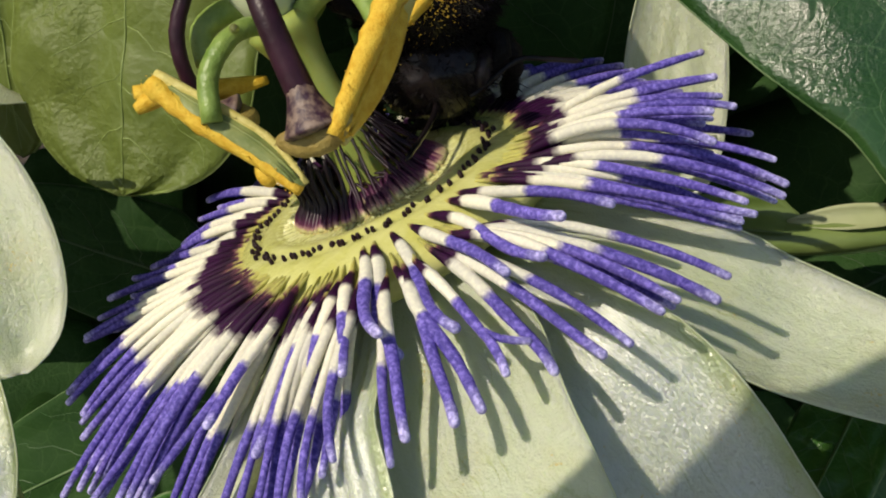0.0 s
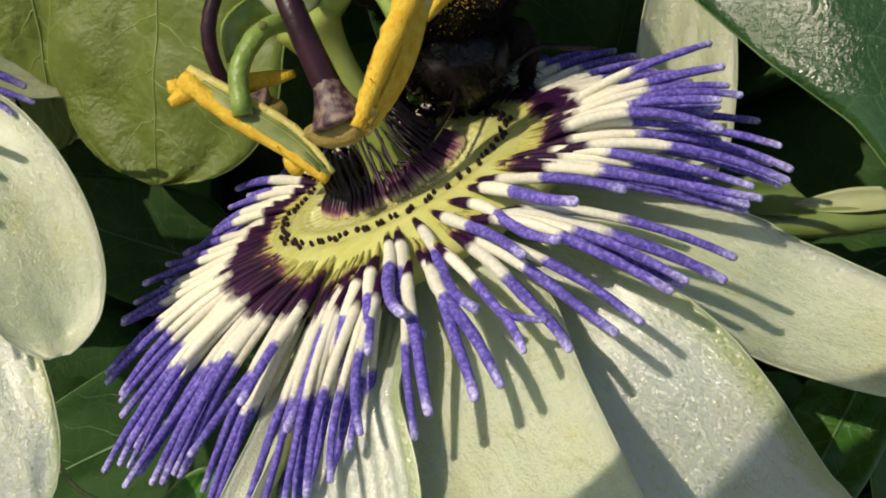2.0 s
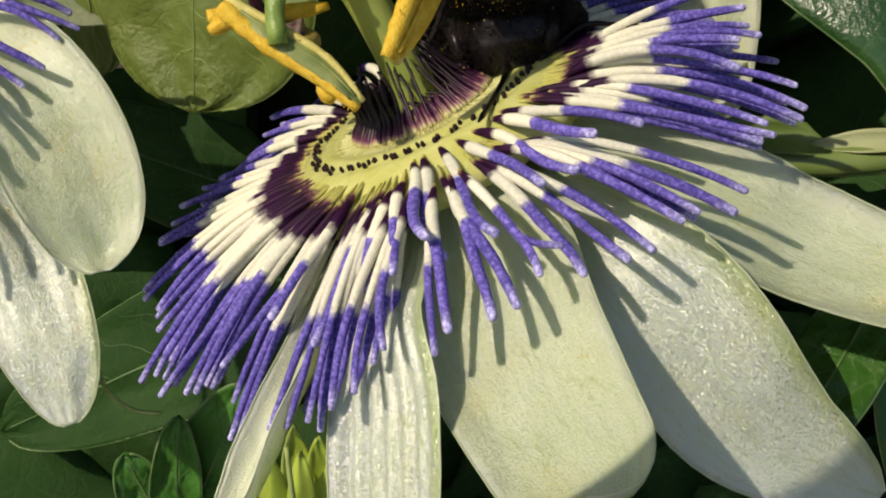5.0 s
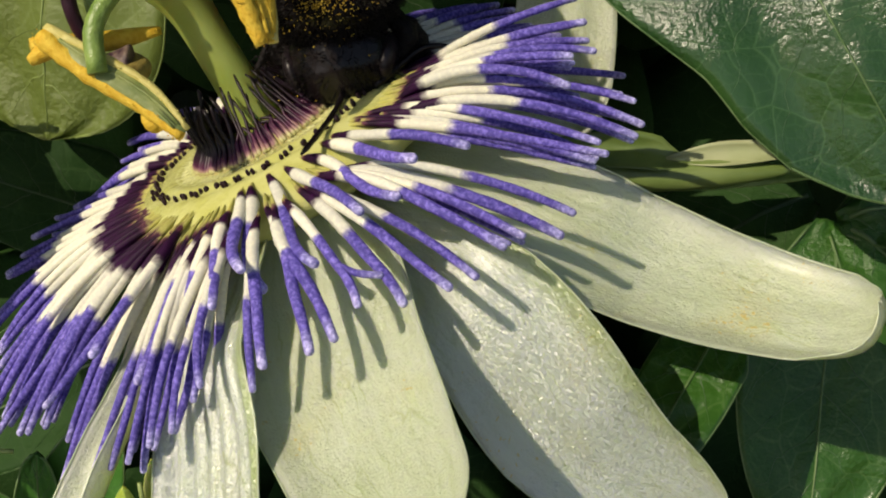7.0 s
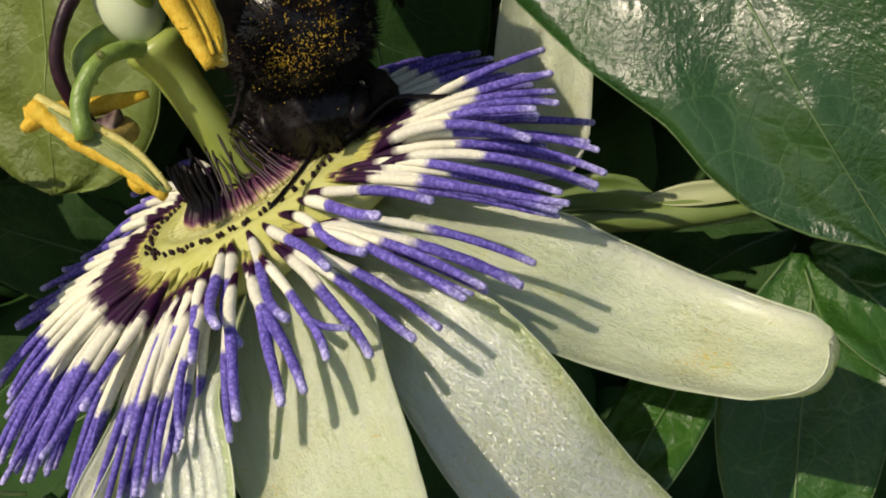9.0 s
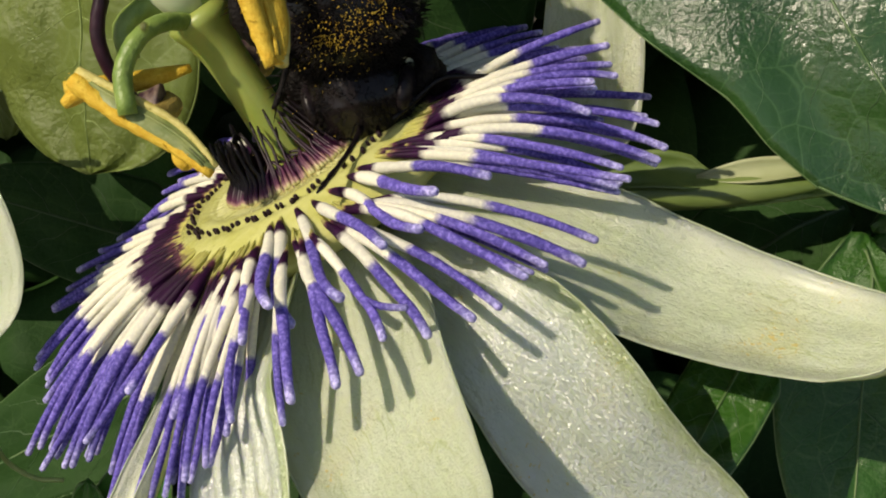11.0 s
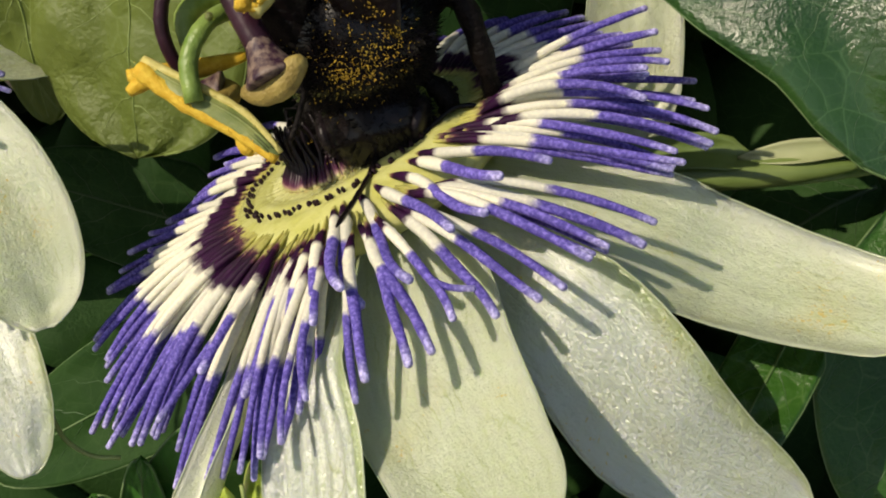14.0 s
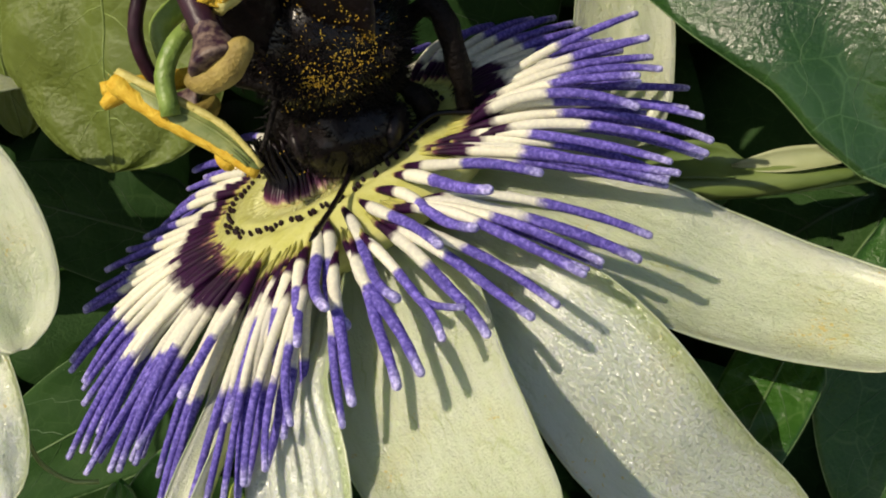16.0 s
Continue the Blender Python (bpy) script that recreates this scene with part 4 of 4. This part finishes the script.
VEIN = plain_material("vein_pale", [(0.3, (0.05, 0.12, 0.03)), (0.7, (0.15, 0.22, 0.09))], 260, 0.5)
VEIN_FINE = plain_material("vein_fine", [(0.3, (0.03, 0.085, 0.022)), (0.7, (0.06, 0.125, 0.045))], 260, 0.4)
# veins of the shaded leaves, darkened in colour to stand for shade
VEIN_SHADED = plain_material("vein_shaded", [(0.3, (0.02, 0.05, 0.015)), (0.7, (0.035, 0.07, 0.02))], 260, 0.6)
VEIN_PALE = plain_material("vein_underside", [(0.3, (0.19, 0.26, 0.068)), (0.7, (0.23, 0.30, 0.09))], 300, 0.5)
VINE = "leaves of the vine"
leaf("vine_leaf", (3.22, 1.61, 2.22), (4.93, -0.40, -0.49), (-.31, -.83, .47), 1.2, LEAF, "glossy dark green vine leaf with pale veins", .05, .17, .26, 1, .5, VINE, ripple=.035,
     profile=[(0, .3), (.06, 1.2), (.13, 1.55), (.36, 1.25), (.47, 1.06), (.54, .94), (.60, .90), (.66, .87), (.77, .72), (.87, .43), (.95, .08), (1, .02)])
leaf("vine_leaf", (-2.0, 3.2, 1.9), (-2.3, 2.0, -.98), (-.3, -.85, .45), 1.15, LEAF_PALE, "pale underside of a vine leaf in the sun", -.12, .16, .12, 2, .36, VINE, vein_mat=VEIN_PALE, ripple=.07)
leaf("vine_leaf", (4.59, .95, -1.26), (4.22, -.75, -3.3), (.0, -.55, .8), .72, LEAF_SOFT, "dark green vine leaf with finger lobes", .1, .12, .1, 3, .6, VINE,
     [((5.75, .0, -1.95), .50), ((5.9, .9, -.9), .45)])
leaf("vine_leaf", (4.5, 1.5, -1.3), (2.9, 1.3, -2.2), (.1, -.5, .8), .6, LEAF_SHADED, "shaded dark green vine leaf", .1, .08, .1, 12, .6, VINE, vein_mat=VEIN_SHADED)
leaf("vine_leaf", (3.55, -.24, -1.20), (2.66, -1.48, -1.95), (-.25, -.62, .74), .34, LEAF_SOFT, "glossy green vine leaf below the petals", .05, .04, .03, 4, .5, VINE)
leaf("vine_leaf", (-.9, 2.4, -3.0), (-5.0, 2.3, -5.2), (.1, -.7, .65), .75, LEAF_SHADED, "vine leaf behind the corona, its green darkened for shade", .1, .10, .1, 6, .7, VINE)
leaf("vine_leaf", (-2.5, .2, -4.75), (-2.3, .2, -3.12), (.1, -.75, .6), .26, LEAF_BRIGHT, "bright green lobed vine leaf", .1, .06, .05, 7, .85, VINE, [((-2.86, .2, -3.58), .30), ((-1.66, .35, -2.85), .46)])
leaf("vine_leaf", (-1.4, 2.6, -2.4), (-4.0, 2.9, -1.6), (.2, -.85, .5), .6, LEAF_SHADED, "shaded dark green vine leaf", .1, .06, .1, 8, .7, VINE, vein_mat=VEIN_SHADED)
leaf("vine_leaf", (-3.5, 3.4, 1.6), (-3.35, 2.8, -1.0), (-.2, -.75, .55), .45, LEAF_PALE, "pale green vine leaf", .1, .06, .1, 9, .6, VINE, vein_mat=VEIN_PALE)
leaf("vine_leaf", (.6, 3.2, 2.6), (.9, 2.9, -1.2), (-.1, -.9, .4), 1.2, LEAF_SHADED, "shaded dark green vine leaf", .1, .08, .1, 10, .6, VINE, vein_mat=VEIN_SHADED)

# unseen leaf shape added between sun and lower petals; its shadow slides off them
ACROSS = Vector((1, 0, 0)) - SUN_FROM * SUN_FROM.x
ACROSS.normalize()
ALONG = ACROSS.cross(SUN_FROM)
DRIFT, EDGE = ACROSS * .57 + ALONG * .82, ACROSS * .82 - ALONG * .57


def caster_pose(out):
    """Where the unseen shadow-casting shape stands when its edge is so many centimetres out from the flower's heart."""
    p = (DRIFT * (out + 1.75) + EDGE * .6 + SUN_FROM * 8.0) * CM
    return Matrix.Translation((p.x, p.y, p.z + HEIGHT))


shadow_caster = thing("vine_leaf", caster_pose(2.32), "unseen leaf shape on a stalk, added to cast a moving shadow on the petals", "leaf", VINE)
line = bezier([EDGE * -3.6, EDGE * -1.2 + SUN_FROM * .2, EDGE * 1.2 + SUN_FROM * .25, EDGE * 3.6], 30)
part("blade", blade(line, [1.75 * (max(0.02, 1 - abs(2 * i / 29 - 1) ** 4)) ** .6 for i in range(30)], SUN_FROM, .06, .03, 15, 0, .05, 41), LEAF_SOFT, shadow_caster)
part("midrib", tube([p - SUN_FROM * .03 for p in line], [.04 - .001 * i for i in range(30)], 6), VEIN, shadow_caster)
# stalk added so that the unseen shape hangs from the hedge
part("leaf_stalk", tube(bezier([EDGE * 3.5, EDGE * 5 + Vector((0, 2, .4)), EDGE * 5 + Vector((1, 8, .6)), EDGE * 5 + Vector((2, 14, .2))], 24), [.05] * 24, 7), STALK, shadow_caster)

# the pale folded bract behind the petal
bract = thing("bract", at_plan(2.5, 1.0, -.84), "pale green folded bract on the vine", "bract")
n = 24
fold = bezier([(-.3, .05, -.02), (.3, .02, .0), (.8, -.02, .02), (1.3, -.06, .07), (1.62, -.1, .10)], n)
grow = [.135 * math.sin(math.pi * min(1, .34 + .64 * i / (n - 1))) ** .7 + .008 for i in range(n)]
part("keel", tube(fold, grow, 14, .8), BUD_DULL, bract, "green rounded keel of the bract")
part("upper_flap", blade([p + Vector((.05, .05, .13)) for p in fold[9:]], [w * (.06 + .94 * math.sin(min(1, i / 7) * math.pi / 2)) for i, w in enumerate(grow[9:])], Vector((0, -.65, .75)), .45, .03, 9, 0, .05, 4, .03), BRACT, bract, "pale upper flap of the bract")
part("sheath", blade([p + Vector((-.02, .06, .13 + .05 * math.sin(i * .35))) for i, p in enumerate(fold[:14])], [w * (1.1 if i < 10 else 1.1 - .27 * (i - 9)) for i, w in enumerate(grow[:14])], Vector((0, -.65, .75)), .45, .03, 9, 0, .05, 5, .03), BUD_DULL, bract, "dull green sheath of the bract")
part("lower_flap", blade([p + Vector((.25, .08, -.10)) for p in fold], [w * .6 for w in grow], Vector((0, -.8, .4)), .3, .03, 9, 0, .04, 6), STALK, bract, "green lower flap of the bract")

# young bud below the flower
bud = thing("flower_bud", at_plan(-1.14, -.1, -4.5), "yellow-green young flower bud with loose bracts", "bud")
for end, wide, out in (((-.30, -.1, 1.36), .17, -.3), ((.02, -.2, 1.46), .15, -.6), ((.30, -.1, 1.32), .18, -.3), ((-.08, .1, 1.5), .16, .2), ((.14, .05, 1.42), .15, .2)):
    line = bezier([(0, 0, 0), (end[0] * .8, out * .45, .6), (end[0] * 1.05, end[1] + out * .25, 1.05), end], 22)
    part("bract_leaf", blade(line, [max(.01, wide * math.sin(math.pi * (.08 + .91 * i / 21)) ** .7) for i in range(22)], Vector((end[0], -1 if out < 0 else 1, .2)), -.45, .03, 11, 0, .05, end[0] * 9), BUD, bud)
part("stem", tube(bezier([(-.02, -.42, .75), (-.03, -.46, 1.2), (-.06, -.38, 1.66)], 10), [.03, .03, .03, .028, .027, .026, .025, .024, .022, .02], 8), TENDRIL, bud)

# thin tendril
tendril = thing("tendril", at_plan(-2.7, -.2, -2.5), "thin curled green tendril of the vine", "tendril")
part("thread", tube(bezier([(-.1, 0, .3), (-.05, 0, 0), (.12, .05, -.25), (.35, .1, -.33)], 16), [.02] * 16, 6), TENDRIL, tendril)

# ---- the other flower beside it ----
OTHER_U, OTHER_V, OTHER_N = Vector((.9487, 0, -.3162)), Vector((.0895, .9591, .2685)), Vector((.3033, -.2831, .9099))
other = thing("passion_flower", at_plan(-5.4, 1.2, .9) @ Matrix((OTHER_U, OTHER_V, OTHER_N)).transposed().to_4x4(), "neighbouring passion flower with pale petals and blue corona", "flower", "passion flowers")
petal(other, [(-8, .9, -.15), (-10, 1.7, -.08), (-16.3, 2.55, -.13), (-22.2, 3.23, -.41), (-26.3, 3.70, -.79)], .54, PETAL, .15, .22, "pale green-white petal with a hooded tip", .04, 11, .35, (-.35, -.25, 1))
petal(other, [(-26, .9, -.4), (-27, 2.0, -.95), (-29.2, 2.91, -1.28), (-33.3, 3.65, -1.49), (-35.5, 4.2, -1.85)], .48, PETAL_WAXY, -.15, .05, "waxy pale petal", .04, 12, .4, (-.45, -.3, 1))
petal(other, [(40, .8, -.3), (38, 2.0, -.8), (36, 3.2, -1.2)], .6, PETAL, .15, .1, "pale green-white petal", .04, 13, .5)
part("nectary_disc", lathe([(.02, 0), (.9, .0), (1.2, -.1), (1.3, -.25), (.5, -.4), (.02, -.4)], 48), DISC, other)
rng = random.Random(21)
for k in range(24):
    filament(other, -112 + k * 5 + rng.uniform(-2, 2), 2.42 + rng.uniform(-.15, .15), .12 + rng.uniform(-.12, .12), 0, 1.2, .2, .56, rng.uniform(.1, .2), seed=500 + k)

# ---- hedge and ground ----
def hedge():
    rng = random.Random(31)
    shapes = []
    for k in range(2950):
        if k < 760:
            p = Vector((rng.uniform(-16, 16), rng.uniform(5.5, 13), rng.uniform(-14, 3)))
        elif k < 1500:
            # unseen overhang, added to keep the sun off the leaves behind
            p = Vector((rng.uniform(-16, 14), rng.uniform(2.9, 10), rng.uniform(3.4, 11)))
        else:
            p = Vector((rng.uniform(-16, 18), rng.uniform(-1.0, 6), rng.uniform(-14, -6.0)))
        end = p + Vector((rng.gauss(0, 1.6), rng.gauss(0, .8), rng.gauss(-1.6, 1.0)))
        face = Vector((rng.gauss(-.2, .4), rng.gauss(-.6, .3), rng.gauss(.6, .3))).normalized()
        n = 9
        w = rng.uniform(.7, 1.25)
        if k >= 2250:
            p = Vector((rng.uniform(-38, 38), rng.uniform(5, 20), rng.uniform(-34, -8)))
            end = p + Vector((rng.gauss(0, 2.4), rng.gauss(0, 1.5), rng.gauss(-4, 1.0)))
            w = rng.uniform(1.3, 2.4)
        elif k >= 1950:
            # unseen larger leaves higher up, added to hold back sky light
            p = Vector((rng.uniform(-45, 45), rng.uniform(8, 26), rng.uniform(8, 46)))
            end = p + Vector((rng.gauss(0, 4), rng.gauss(0, 3), rng.gauss(-7, 2)))
            w = rng.uniform(2.2, 4.0)
        line = bezier([p, p.lerp(end, .5) + face * .15, end], n)
        shapes.append(blade(line, [w * max(.04, math.sin(math.pi * (.1 + .88 * i / (n - 1)))) for i in range(n)], face, .12, .03, 5, 0, .08, k))
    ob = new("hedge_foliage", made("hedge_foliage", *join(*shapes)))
    ob.data.materials.append(LEAF_SHADED)
    ob.location = (0, 0, HEIGHT)
    return tagged(ob, "dense foliage of the vine hedge, with unseen leaves added above to shade it", "foliage", kind="stuff")


hedge()
ground = new("ground", bpy.data.meshes.new("ground"))
ground.data.from_pydata([(-900, -900, 0), (900, -900, 0), (900, 900, 0), (-900, 900, 0)], [], [(0, 1, 2, 3)])
ground.data.materials.append(SOIL)
tagged(ground, "dark bare soil under the hedge", "ground", kind="structure")


# ---- what moves ----
def bee_pose(x, y, z, lean=0.0, yaw=0.0, pitch=0.0):
    """Head at the place given (centimetres), body upright along the column, back to the open side."""
    down = Vector((0.12, -0.22, -0.97)).normalized()
    back = Vector((-.12, -.9, .4))
    back = (back - down * back.dot(down)).normalized()
    right = down.cross(back)
    m = Matrix((right, down, back)).transposed().to_4x4() @ pose(0, 0, 0, pitch, yaw, lean)
    thorax = Vector((x, y, z)) - m.to_3x3() @ Vector((0, .62, -.08)) * BEE_SIZE
    return Matrix.Translation((thorax.x * CM, thorax.y * CM, thorax.z * CM + HEIGHT)) @ m


def arm_pose(at, rx=0, ry=0, rz=0):
    return Matrix.Translation(at * CM) @ pose(0, 0, 0, rx, ry, rz)


BEE_WAY = [(0, .39, 1.3, .43), (1.5, .43, 1.33, .46), (3.0, .31, 1.3, .38), (5.3, 0.59, .98, .25), (6.0, 0.49, .96, .26), (6.5, 0.57, .90, .26), (7.0, 0.57, .84, .29), (7.5, 0.45, .93, .42),
           (8.0, 0.46, .90, .46), (8.5, 0.55, .87, .39), (9.0, 0.54, .79, .35), (9.5, 0.57, .80, .36), (10.2, 0.54, .79, .34), (12.3, 0.47, .54, .25), (12.5, .30, .50, .19), (13.0, .14, .40, .16),
           (14.0, .20, .40, .14), (14.5, .15, .36, .14), (15.0, .19, .33, .14), (15.5, .11, .36, .18), (16.0, .14, .37, .19)]


def motions():
    walk(bee, [(t, bee_pose(x, y, z)) for t, x, y, z in BEE_WAY])
    walk(shadow_caster, [(t, caster_pose(out)) for t, out in ((0, 2.32), (1.2, 2.40), (2.0, 2.55), (3.0, 2.78), (5.5, 3.15), (8.0, 3.7), (16.0, 3.8))])
    walk(bee_leg, [(t, pose(0, 0, 0, *turn)) for t, turn in ((0, (0, 0, -55)), (12.3, (0, 0, -50)), (12.9, (0, 0, -5)), (14.0, (0, 0, 4)), (15.0, (0, 0, -4)), (16.0, (0, 0, 0)))])
    walk(front_style, [(t, arm_pose(OVARY_TOP, *turn)) for t, turn in ((0, (0, 0, 0)), (3.2, (1, 0, 0)), (3.8, (25, 10, -4)), (4.5, (70, 32, -14)), (5.2, (103, 47, -22)), (10.2, (103, 47, -22)), (11.2, (66, 17, 2)), (12.3, (30, -12, 25)), (12.8, (33, 0, 36)), (13.45, (30, 0, 30)), (13.8, (-10, -4, 4)),
                                                                            (14.0, (-11, -4, 3)), (14.3, (-12, 1, -3)), (14.6, (-12, 1, -3)), (14.95, (24, 0, 26)), (15.2, (20, 0, 24)), (15.5, (-22, -4, 1)), (16.0, (-23, -5, 2)))])
    walk(front_stamen, [(t, arm_pose(TOP, *turn)) for t, turn in ((0, (0, 0, 0)), (5.3, (0, -2, -1)), (6.0, (-10, -17, 5)), (6.5, (10, -24, -4)), (7.0, (19, -41, -6)), (8.0, (20, -59, -5)), (9.0, (2, -52, 6)), (10.2, (6, -50, 4)),
                                                                         (12.3, (-12, -15, 6)), (12.6, (-26, -17, -4)), (12.9, (-29, -33, -4)), (13.3, (-29, -33, 4)), (15.0, (-34, -25, 9)), (16.0, (-38, -24, 9)))])


motions()
